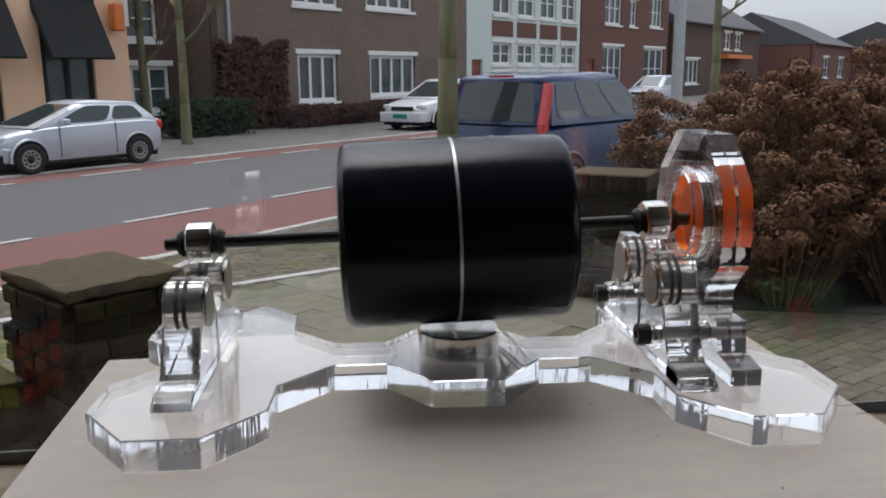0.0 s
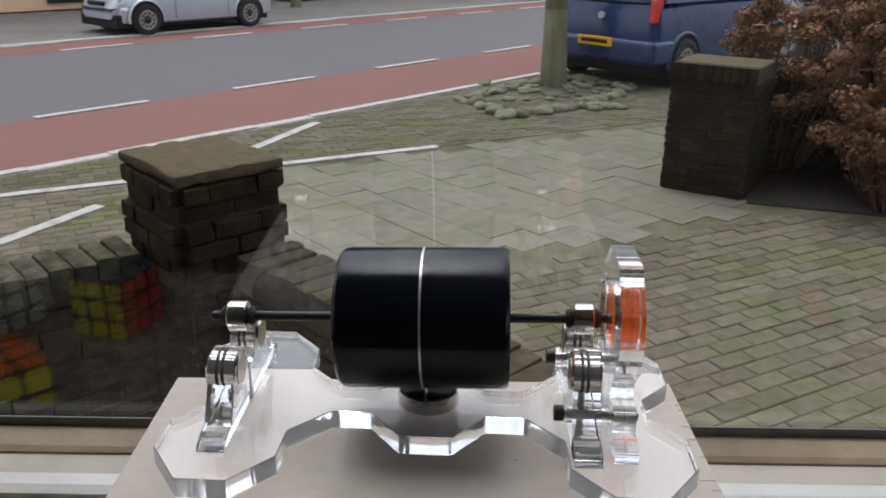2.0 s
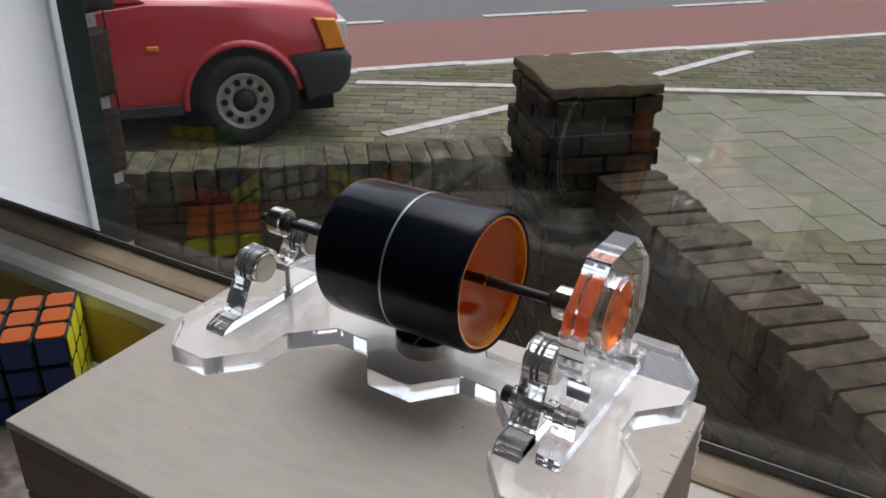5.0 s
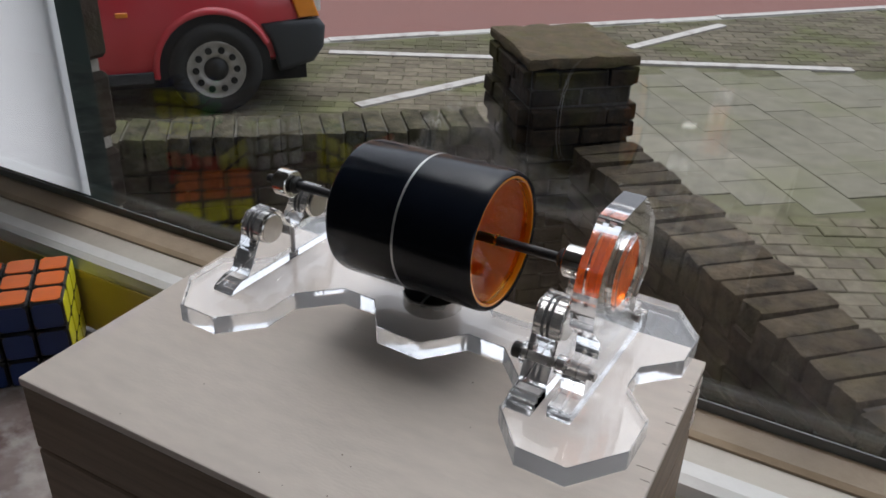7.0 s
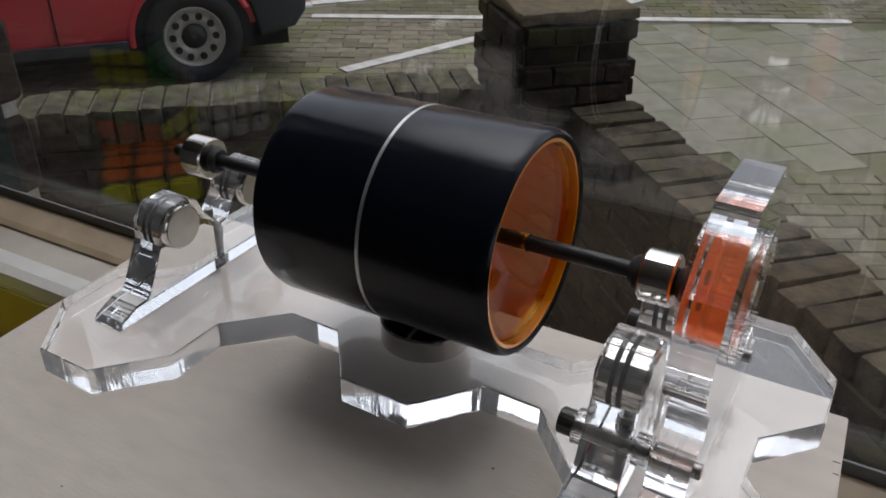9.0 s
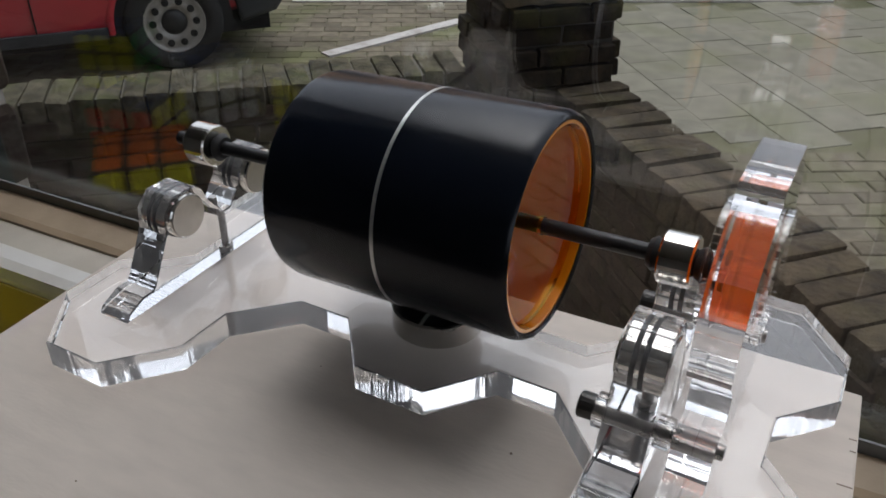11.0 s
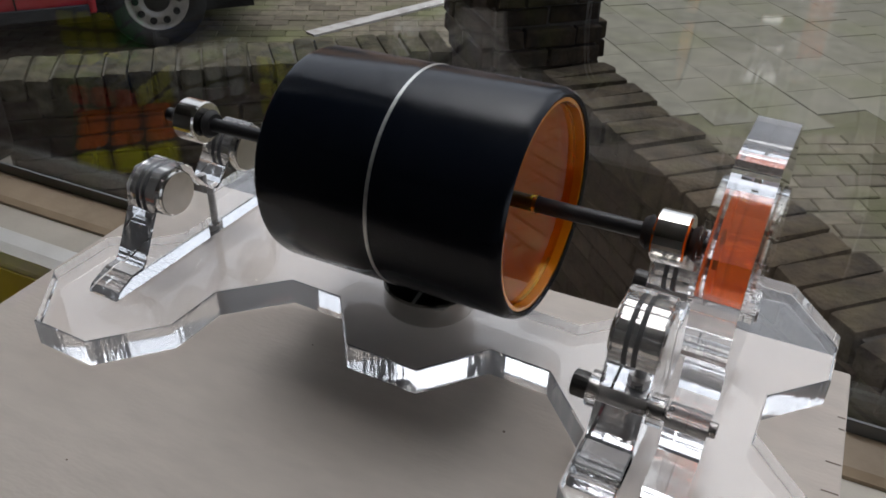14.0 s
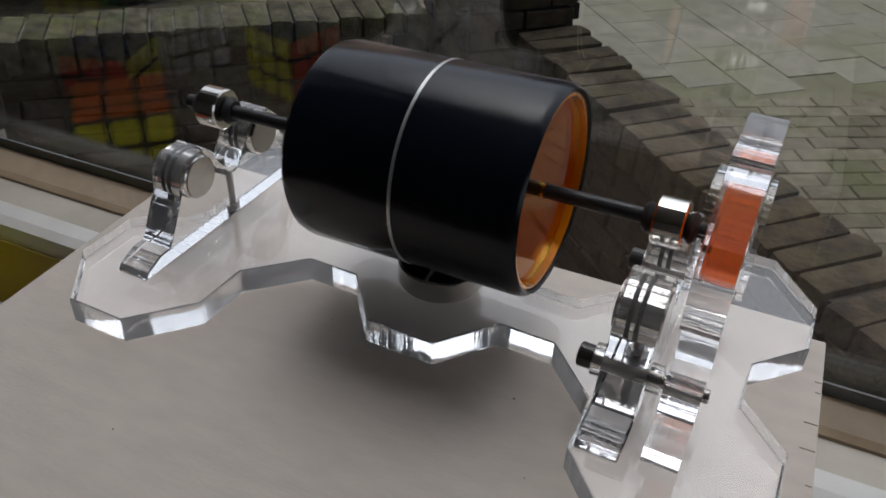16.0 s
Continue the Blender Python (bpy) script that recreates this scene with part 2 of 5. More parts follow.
BARK = mat("mossy_bark", (0.12, 0.115, 0.06), rough=0.95, vary=0.35, scale=8, stretch=(1, 1, 0.3), bump=0.9, bump_scale=14, stain=0.6, stain_scale=3, stain_col=(0.17, 0.17, 0.13))
STONE = mat("rubble_stone", (0.15, 0.147, 0.1), rough=0.9, vary=0.25, scale=12, bump=0.5, bump_scale=30, island=0.3, stain=0.6, stain_scale=4, stain_col=(0.17, 0.19, 0.08))
DRY_FLOWER = mat("dry_hydrangea", (0.17, 0.085, 0.042), rough=0.95, vary=0.45, scale=60, island=0.45)
DRY_STEM = mat("dry_stem", (0.13, 0.075, 0.045), rough=0.9, vary=0.3, scale=30)
DRY_LEAF = mat("dry_leaf", (0.11, 0.06, 0.03), rough=0.95, vary=0.4, scale=30, island=0.4)
IVY = mat("bare_ivy", (0.07, 0.032, 0.024), rough=0.95, vary=0.45, scale=4, island=0.4)
HEDGE = mat("beech_hedge", (0.075, 0.035, 0.028), rough=0.95, vary=0.45, scale=3, island=0.4)
HEDGE_GREEN = mat("green_hedge", (0.02, 0.035, 0.015), rough=0.95, vary=0.45, scale=3, island=0.4)
FACADE_BRICK = mat("facade_brick", (0.19, 0.142, 0.112), rough=0.9, vary=0.16, scale=5, stain=0.3, stain_scale=0.6)
FACADE_RED = mat("facade_red_brick", (0.16, 0.075, 0.058), rough=0.9, vary=0.16, scale=5, stain=0.3, stain_scale=0.6)
FACADE_DARK = mat("facade_dark_brick", (0.1, 0.06, 0.05), rough=0.9, vary=0.16, scale=5, stain=0.3, stain_scale=0.6)
ORANGE_STUCCO = mat("apricot_stucco", (0.85, 0.56, 0.37), rough=0.85, vary=0.05, scale=3, bump=0.1, bump_scale=60)
TRIM_WHITE = mat("white_trim", (0.78, 0.78, 0.76), rough=0.5, vary=0.03, scale=6)
TRIM_MINT = mat("pale_green_trim", (0.62, 0.68, 0.65), rough=0.5, vary=0.03, scale=6)
DARK_PANE = mat("dark_pane", (0.07, 0.09, 0.095), rough=0.12, vary=0.3, scale=2, spec=0.6)
ROOF = mat("roof_tile", (0.09, 0.085, 0.09), rough=0.8, vary=0.2, scale=6, bump=0.4, bump_scale=12)
AWNING = mat("black_awning", (0.012, 0.014, 0.014), rough=0.8, vary=0.2, scale=8)
DOOR_RED = mat("red_door", (0.22, 0.05, 0.03), rough=0.5, vary=0.1, scale=6)
LANTERN = mat("orange_lantern", (0.75, 0.2, 0.04), rough=0.4, vary=0.1, scale=8)
CAR_RED = mat("red_car_paint", (0.5, 0.035, 0.05), rough=0.35, vary=0.06, scale=4, coat=0.5, stain=0.3, stain_scale=3, stain_col=(0.55, 0.1, 0.12))
CAR_BLUE = mat("blue_car_paint", (0.01, 0.03, 0.11), rough=0.3, vary=0.05, scale=4, coat=0.4)
CAR_SILVER = mat("silver_car_paint", (0.52, 0.55, 0.6), rough=0.32, metal=0.35, vary=0.04, scale=4, coat=0.6)
CAR_WHITE = mat("pale_car_paint", (0.62, 0.64, 0.66), rough=0.32, vary=0.04, scale=4, coat=0.6)
PLASTIC_GREY = mat("grey_bumper", (0.03, 0.034, 0.04), rough=0.55, vary=0.15, scale=12)
UNDER = mat("underbody", (0.008, 0.008, 0.008), rough=0.9, vary=0.2, scale=10)
TYRE = mat("tyre", (0.016, 0.016, 0.016), rough=0.8, vary=0.25, scale=30)
RIM_STEEL = mat("steel_rim", (0.34, 0.33, 0.31), rough=0.4, metal=0.3, vary=0.15, scale=30)
LAMP_RED = mat("red_tail_lens", (0.62, 0.02, 0.02), rough=0.2, vary=0.1, scale=30, coat=0.6)
LAMP_AMBER = mat("amber_lens", (0.8, 0.28, 0.03), rough=0.2, vary=0.1, scale=30, coat=0.6)
LAMP_CLEAR = mat("clear_lens", (0.6, 0.63, 0.65), rough=0.15, vary=0.1, scale=30, coat=0.6)
PLATE_YELLOW = mat("yellow_plate", (0.85, 0.48, 0.02), rough=0.4, vary=0.05, scale=30)
POLE_GREY = mat("grey_pole", (0.42, 0.44, 0.46), rough=0.5, metal=0.3, vary=0.1, scale=10)


# ---- building helpers ----
def cut_edges(ob, axis):
    """Gives the sawn edge faces of an acrylic sheet their ribbed surface."""
    ob.data.materials.append(ACRYLIC_EDGE if axis == 2 else ACRYLIC_SIDE)
    for p in ob.data.polygons:
        if abs(p.normal[axis]) < 0.5:
            p.material_index = 1
    return ob


def holed(outline, centre, radius, lo, hi, n=48):
    """A sheet across x with one round hole."""
    bm = bmesh.new()
    rims = []
    for x in (lo, hi):
        out = [bm.verts.new((x, a, b)) for a, b in outline]
        hole = [bm.verts.new((x, centre[0] + radius * math.cos(2 * math.pi * i / n), centre[1] + radius * math.sin(2 * math.pi * i / n))) for i in range(n)]
        es = [bm.edges.new((r[i], r[(i + 1) % len(r)])) for r in (out, hole) for i in range(len(r))]
        bmesh.ops.triangle_fill(bm, edges=es, use_beauty=True)
        rims.append((out, hole))
    for a, b in zip(rims[0], rims[1]):
        for i in range(len(a)):
            j = (i + 1) % len(a)
            bm.faces.new((a[i], a[j], b[j], b[i]))
    bmesh.ops.recalc_face_normals(bm, faces=bm.faces[:])
    return bm


def link(name, bm, material, parent=None, m=None, smooth=False):
    me = bpy.data.meshes.new(name)
    bm.normal_update()
    bm.to_mesh(me)
    bm.free()
    if material:
        me.materials.append(material)
    if smooth:
        me.shade_smooth()
    ob = new(name, me)
    if parent:
        ob.parent = parent
    if m is not None:
        ob.matrix_basis = m
    return ob


def part(name, bm, material, parent, label="", m=None, smooth=False):
    return tagged(link(name, bm, material, parent, m, smooth), label)


def thing(name, m, label, category, group="", kind=""):
    ob = new(name)
    ob.empty_display_size = 0.05
    ob.matrix_basis = m
    return tagged(ob, label, category, group, kind)


def setting(name, bm, material, label, m=None, category="", smooth=False):
    return tagged(link(name, bm, material, None, m, smooth), label, category or name.split("_")[0], kind="structure")


def add_box(bm, x0, x1, y0, y1, z0, z1, bevel=0.0, segs=1):
    r = bmesh.ops.create_cube(bm, size=1)
    for v in r["verts"]:
        v.co = Vector(((x0 + x1) / 2 + v.co.x * (x1 - x0), (y0 + y1) / 2 + v.co.y * (y1 - y0), (z0 + z1) / 2 + v.co.z * (z1 - z0)))
    if bevel:
        es = list({e for v in r["verts"] for e in v.link_edges})
        bmesh.ops.bevel(bm, geom=es, offset=bevel, segments=segs, affect="EDGES", profile=0.6)
    return bm


def boxm(x0, x1, y0, y1, z0, z1, bevel=0.0, segs=1):
    return add_box(bmesh.new(), x0, x1, y0, y1, z0, z1, bevel, segs)


def add_prism(bm, outline, lo, hi, axis="z", bevel=0.0, segs=1):
    """Extrude a closed 2D outline from lo to hi along an axis."""
    put = {"z": lambda a, b, c: (a, b, c), "x": lambda a, b, c: (c, a, b), "y": lambda a, b, c: (a, c, b)}[axis]
    low = [bm.verts.new(put(a, b, lo)) for a, b in outline]
    high = [bm.verts.new(put(a, b, hi)) for a, b in outline]
    n = len(outline)
    faces = [bm.faces.new(low[::-1]), bm.faces.new(high)]
    for i in range(n):
        faces.append(bm.faces.new((low[i], low[(i + 1) % n], high[(i + 1) % n], high[i])))
    bmesh.ops.recalc_face_normals(bm, faces=faces)
    if bevel:
        es = [e for e in {e for f in faces[:2] for e in f.edges}]
        bmesh.ops.bevel(bm, geom=es, offset=bevel, segments=segs, affect="EDGES", profile=0.5)
    return bm


def prism(outline, lo, hi, axis="z", bevel=0.0, segs=1):
    return add_prism(bmesh.new(), outline, lo, hi, axis, bevel, segs)


AX = {"x": Matrix.Rotation(radians(90), 4, "Y"), "y": Matrix.Rotation(radians(-90), 4, "X"), "z": Matrix.Identity(4)}


def add_lathe(bm, profile, axis="z", at=(0, 0, 0), steps=32, closed=False):
    """Turn a profile of (radius, along) about an axis through at."""
    turn = Matrix.Translation(at) @ AX[axis]
    rings = []
    for r, h in profile:
        if r < 1e-6:
            rings.append([bm.verts.new(turn @ Vector((0, 0, h)))] * steps)
        else:
            rings.append([bm.verts.new(turn @ Vector((r * math.cos(2 * math.pi * i / steps), r * math.sin(2 * math.pi * i / steps), h))) for i in range(steps)])
    pairs = list(zip(rings, rings[1:]))
    if closed:
        pairs.append((rings[-1], rings[0]))
    made = []
    for a, b in pairs:
        for i in range(steps):
            j = (i + 1) % steps
            vs = []
            for v in (a[i], a[j], b[j], b[i]):
                if v not in vs:
                    vs.append(v)
            if len(vs) > 2:
                made.append(bm.faces.new(vs))
    bmesh.ops.recalc_face_normals(bm, faces=made)
    return bm


def lathe(profile, axis="z", at=(0, 0, 0), steps=32, closed=False):
    return add_lathe(bmesh.new(), profile, axis, at, steps, closed)


def rod(r, h0, h1, c=0.0):
    """Profile of a solid cylinder with chamfered ends."""
    return [(0, h0), (r - c, h0), (r, h0 + c), (r, h1 - c), (r - c, h1), (0, h1)]


def add_tube(bm, a, b, ra, rb, n=7):
    a, b = Vector(a), Vector(b)
    q = (b - a).to_track_quat("Z", "Y").to_matrix()
    ra_, rb_ = [], []
    for i in range(n):
        d = q @ Vector((math.cos(2 * math.pi * i / n), math.sin(2 * math.pi * i / n), 0))
        ra_.append(bm.verts.new(a + d * ra))
        rb_.append(bm.verts.new(b + d * rb))
    for i in range(n):
        bm.faces.new((ra_[i], ra_[(i + 1) % n], rb_[(i + 1) % n], rb_[i]))
    bm.faces.new(rb_)


def shell(name, material, verts, faces, label, category, kind, m=None, parent=None):
    me = bpy.data.meshes.new(name)
    me.from_pydata(verts, [], faces)
    me.materials.append(material)
    me.update()
    ob = new(name, me)
    if m is not None:
        ob.matrix_basis = m
    if parent:
        ob.parent = parent
    return tagged(ob, label, category, kind=kind)


# ---- the window: frame, glass, sill and the room ----
WIN = pose(0, 0.090, 0, 0, 0, 2.5)
FLOOR_Z, SILL_Z, TOP_Z = 0.55, 1.448, 1.587
LEFT, END, RIGHT, HEAD = -0.356, -1.25, 1.75, 3.0
window = thing("window_1", WIN, "white-painted wooden shop window with a large single pane", "window", kind="structure")
rail = [(-0.049, SILL_Z + 0.001), (-0.049, 1.5015), (-0.0475, 1.5075), (-0.0435, 1.511), (-0.036, 1.513), (-0.0355, 1.5085), (0.004, 1.5085), (0.004, SILL_Z + 0.001)]
part("bottom_rail", prism(rail, END - 0.1, RIGHT + 0.1, "x"), WHITE_PAINT, window, "chipped white gloss rail")
# thin sheet that colours the rail's front face yellow
part("rail_face", boxm(END - 0.1, RIGHT + 0.1, -0.0504, -0.0491, SILL_Z + 0.001, 1.4985), YELLOW_FACE, window, "thin yellow sheet over the front face of the rail")
part("rebate", prism([(-0.0353, 1.5087), (-0.0353, 1.512), (-0.0205, 1.5145), (-0.0203, 1.5087)], END, RIGHT, "x"), REBATE, window, "grubby grey-white step of the rail")
bead = [(-0.0201, 1.5087), (-0.0201, 1.5160), (-0.0175, 1.5185), (-0.0065, 1.5225), (-0.0035, 1.5225), (-0.0035, 1.5087)]
part("glazing_bead", prism(bead, END, RIGHT, "x"), SHADED_BEAD, window, "stained beige glazing bead, its shade put into the brown colour")
part("seal", boxm(END, RIGHT, -0.0034, -0.0021, 1.5115, 1.5285), SEAL, window, "grey rubber seal")
film = bmesh.new()
film.faces.new([film.verts.new(p) for p in ((END, 0.0028, 1.5285), (LEFT + 0.009, 0.0028, 1.5285), (LEFT + 0.009, 0.0028, HEAD), (END, 0.0028, HEAD))])
part("film", film, FILM, window, "white translucent film on the glass")
part("stile", boxm(END - 0.1, END, -0.045, 0.004, 1.516, HEAD, 0.003), WHITE_PAINT, window)
part("stile", boxm(RIGHT, RIGHT + 0.1, -0.045, 0.004, 1.516, HEAD, 0.003), WHITE_PAINT, window)
part("outer_frame", boxm(LEFT - 0.004, LEFT + 0.002, 0.0045, 0.03, 1.45, HEAD, 0.001), DARK_FRAME, window, "dark green outer frame")
part("head_rail", boxm(END - 0.1, RIGHT + 0.1, -0.05, 0.03, HEAD, HEAD + 0.08, 0.003), WHITE_PAINT, window)
pane = part("pane", boxm(END - 0.002, RIGHT + 0.002, -0.002, 0.002, 1.5135, HEAD + 0.01), PANE, window, "clear window glass")
pane.visible_shadow = False

setting("window_sill", boxm(-1.3, 1.9, -0.42, -0.0515, SILL_Z - 0.03, SILL_Z, 0.004, 2), MARBLE, "polished brown-veined marble window sill", WIN, "sill")

# the wall round the window, in four pieces, plaster inside
setting("wall_below_window", boxm(-2.5, 2.6, -0.058, 0.11, -0.3, SILL_Z - 0.031), WALL_PAINT, "grey plastered wall below the window", WIN, "wall")
setting("wall_left_of_window", boxm(-2.5, END - 0.1, -0.055, 0.005, SILL_Z - 0.03, 3.3), WALL_PAINT, "grey plastered wall beside the window", WIN, "wall")
setting("wall_right_of_window", boxm(RIGHT + 0.1, 2.6, -0.055, 0.02, SILL_Z - 0.03, 3.3), WALL_PAINT, "grey plastered wall beside the window", WIN, "wall")
setting("wall_over_window", boxm(END - 0.1, RIGHT + 0.1, -0.055, 0.11, HEAD + 0.08, 3.3), WALL_PAINT, "grey plastered wall over the window", WIN, "wall")
setting("wall_west", boxm(-2.6, -2.5, -4.2, 0.11, FLOOR_Z, 3.3), WALL_PAINT, "grey plastered side wall", WIN, "wall")
setting("floor", boxm(-2.6, 2.7, -4.2, -0.058, FLOOR_Z - 0.1, FLOOR_Z), FLOOR_WOOD, "brown wooden floor", WIN)
setting("ceiling", boxm(-2.6, 2.7, -4.2, 0.11, 3.3, 3.4), WALL_PAINT, "grey ceiling", WIN)
# unseen side wall; its opening is added to brighten the room with daylight
bm = bmesh.new()
add_box(bm, 2.6, 2.7, -4.2, -3.4, FLOOR_Z, 3.3)
add_box(bm, 2.6, 2.7, -0.9, 0.11, FLOOR_Z, 3.3)
add_box(bm, 2.6, 2.7, -3.4, -0.9, FLOOR_Z, 1.3)
add_box(bm, 2.6, 2.7, -3.4, -0.9, 3.0, 3.3)
setting("wall_east", bm, WALL_PAINT, "unseen grey side wall with a wide opening added to let daylight in", WIN, "wall")
setting("wall_south", boxm(-2.6, 2.7, -4.3, -4.2, FLOOR_Z, 3.3), WALL_PAINT, "grey back wall", WIN, "wall")
# two unseen blocks for the house's bulk, added to keep sky light off
setting("upper_storeys", boxm(-9.0, 2.7, -8.0, 0.11, 3.42, 10.0), FACADE_BRICK, "unseen brick block added over the room to hold back sky light", WIN, "house")
setting("house_wing", boxm(-9.0, -2.62, -8.0, 0.11, -0.3, 3.41), FACADE_BRICK, "unseen brick block added beside the room to hold back sky light", WIN, "house")

# ---- the wooden box that carries the motor ----
BOX = pose(0.0105, -0.0465, TOP_Z, 0, 0, 2.8)
box = thing("wooden_box", BOX, "whitewashed plywood box with bare pine sides on the marble sill", "box")
bw, bd, bh = 0.1255, 0.082, TOP_Z - SILL_Z
part("lid_panel", boxm(-bw, bw, -bd, bd, -0.004, 0, 0.0008, 2), BOX_PAINT, box, "whitewashed plywood panel")
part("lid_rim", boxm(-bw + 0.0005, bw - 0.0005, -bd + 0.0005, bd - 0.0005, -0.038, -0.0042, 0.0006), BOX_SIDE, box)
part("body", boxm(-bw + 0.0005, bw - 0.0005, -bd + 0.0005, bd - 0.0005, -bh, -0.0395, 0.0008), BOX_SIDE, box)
for k in range(4):
    z0 = -0.008 - k * 0.0072
    part("finger_joint", boxm(bw - 0.0004, bw + 0.0001, -bd + 0.0006, -bd + 0.0085, z0 - 0.0036, z0), BOX_PAINT, box, "pale finger joint")
    part("finger_joint", boxm(bw - 0.0004, bw + 0.0001, bd - 0.0085, bd - 0.0006, z0 - 0.0036, z0), BOX_PAINT, box, "pale finger joint")

rnd = random.Random(9)
for k in range(9):
    y = rnd.uniform(-bd, bd) * 0.93
    part("nick", boxm(bw - rnd.uniform(0.002, 0.008), bw - 0.0005, y, y + rnd.uniform(0.0002, 0.0004), -0.001, 0.00012), BOX_SIDE, box, "dark saw nick")
for k in range(18):
    x, y, r = rnd.uniform(-bw, bw) * 0.95, rnd.uniform(-bd, bd) * 0.95, rnd.uniform(0.0002, 0.0005)
    part("speck", lathe([(0, -0.0003), (r, -0.0003), (r, 0.0001), (0, 0.0001)], "z", (x, y, 0), 7), BOX_SIDE, box, "dark speck")

# ---- the acrylic stand of the motor ----
MX = 0.012
STAND = pose(MX, 0.0, TOP_Z)
stand = thing("acrylic_motor_stand", STAND, "clear laser-cut acrylic motor stand with magnets on a wooden box", "stand")
PT = 0.0095
half = [(0.114, -0.045), (0.098, -0.066), (0.077, -0.066), (0.061, -0.048), (0.0605, -0.029), (0.044, -0.012), (0.026, -0.012), (0.0115, -0.030)]
front = [(-x, y) for x, y in half] + half[::-1]
side = [(0.114, -0.023), (0.0995, -0.0075)]
outline = front + side + [(x, -y) for x, y in side[::-1]] + [(x, -y) for x, y in front[::-1]] + [(-x, -y) for x, y in side] + [(-x, y) for x, y in side[::-1]]
base_plate = cut_edges(part("base_plate", prism(outline, 0.0002, PT, "z", 0.0004), ACRYLIC, stand, "clear acrylic plate with eight-sided lobes"), 2)

base_plate.data.materials.append(ACRYLIC_BASE)
for p in base_plate.data.polygons:
    if p.normal.z < -0.9:
        p.material_index = 2

up = [(0.0, 0.0268), (0.002, 0.0272), (0.0075, 0.0340), (0.0092, 0.0385), (0.0125, 0.0415), (0.0218, 0.0415), (0.0262, 0.0372), (0.0272, 0.0305), (0.0348, 0.0165),
      (0.0362, 0.0150), (0.0402, 0.0150), (0.0468, 0.0122), (0.0480, 0.0105), (0.0480, PT + 0.0002)]
MY, MZ, NECK = 0.0175, 0.0330, 0.0165


def upright(x0, x1, face, tall):
    """A fork across x; tall stretches all that stands over the neck of its arms."""
    up_ = [(y, z + max(0.0, z - NECK) * tall) for y, z in up]
    mz = MZ + (MZ - NECK) * tall
    u = cut_edges(part("upright", prism(up_ + [(-y, z) for y, z in up_[::-1][:-1]], x0, x1, "x", 0.0004), ACRYLIC, stand, "clear acrylic fork with two arms"), 0)
    for s in (-1, 1):
        part("magnet", lathe(rod(0.0075, x0 - 0.0004, x1 + 0.0004, 0.0005), "x", (0, s * MY, mz), 40), NICKEL, u, "nickel-plated disc magnet", smooth=False)
        cap = x1 + 0.0005 if face > 0 else x0 - 0.0009
        part("magnet_face", lathe([(0, cap), (0.0068, cap), (0.0068, cap + 0.0004), (0, cap + 0.0004)], "x", (0, s * MY, mz), 40), NICKEL_FACE, u, "dull nickel face")
        mid_ = (x0 + x1) / 2
        for c in (mid_ - 0.0022, mid_ + 0.0003):
            part("magnet_gap", lathe([(0.0076, c - 0.0006), (0.0078, c - 0.0006), (0.0078, c + 0.0007), (0.0076, c + 0.0007)], "x", (0, s * MY, mz), 40, True), RUBBER, u, "dark gap between stacked magnets")
    return u


upright(-0.0948, -0.0828, 1, 0.0)
upright(0.0625, 0.0745, -1, 0.2)
thread = [(0, -0.006)]
for k in range(26):
    z = -0.006 + k * 0.0011
    thread += [(0.0017, z), (0.0014, z + 0.00055)]
thread += [(0.0014, 0.0226), (0, 0.0226)]
for x in (-0.0888, 0.0685):
    part("threaded_stud", lathe(thread, "z", (x, 0.0, PT - 0.002), 14), STEEL, stand, "steel threaded stud")
    part("nut", lathe([(0.0015, 0), (0.0031, 0), (0.0031, 0.0024), (0.0015, 0.0024)], "z", (x, 0.0, PT + 0.0003), 6, True), STEEL, stand, "hexagonal steel nut")

# the tall plate with the orange puck, in two layers
hd = [(0.0, 0.0850), (0.0128, 0.0850), (0.029, 0.0695), (0.0315, 0.0575), (0.0305, 0.0445), (0.0205, 0.0345), (0.0205, 0.0265), (0.031, 0.0265), (0.0325, 0.0165), (0.0350, 0.0165),
      (0.0440, 0.0150), (0.0440, PT + 0.0002)]
tall_outline = hd + [(-y, z) for y, z in hd[::-1][:-1]]
PZ = 0.0566
for a, b in ((0.0795, 0.08438), (0.08442, 0.0893)):
    plate = part("disc_plate", holed(tall_outline, (0, PZ), 0.0154, a, b), ACRYLIC, stand, "clear many-sided acrylic plate")
    cut_edges(plate, 0)
    for p in plate.data.polygons:
        if math.hypot(p.center.y, p.center.z - PZ) < 0.0157:
            p.material_index = 0
for a, b in ((0.0762, 0.0793), (0.0895, 0.0912)):
    part("puck_ring", lathe([(0.0152, a), (0.0168, a), (0.0168, b), (0.0152, b)], "x", (0, 0, PZ), 48, True), ACRYLIC, stand, "clear acrylic ring")
part("orange_puck", lathe(rod(0.0150, 0.0800, 0.0888, 0.0003), "x", (0, 0, PZ), 64), ORANGE_GLASS, stand, "translucent orange disc")
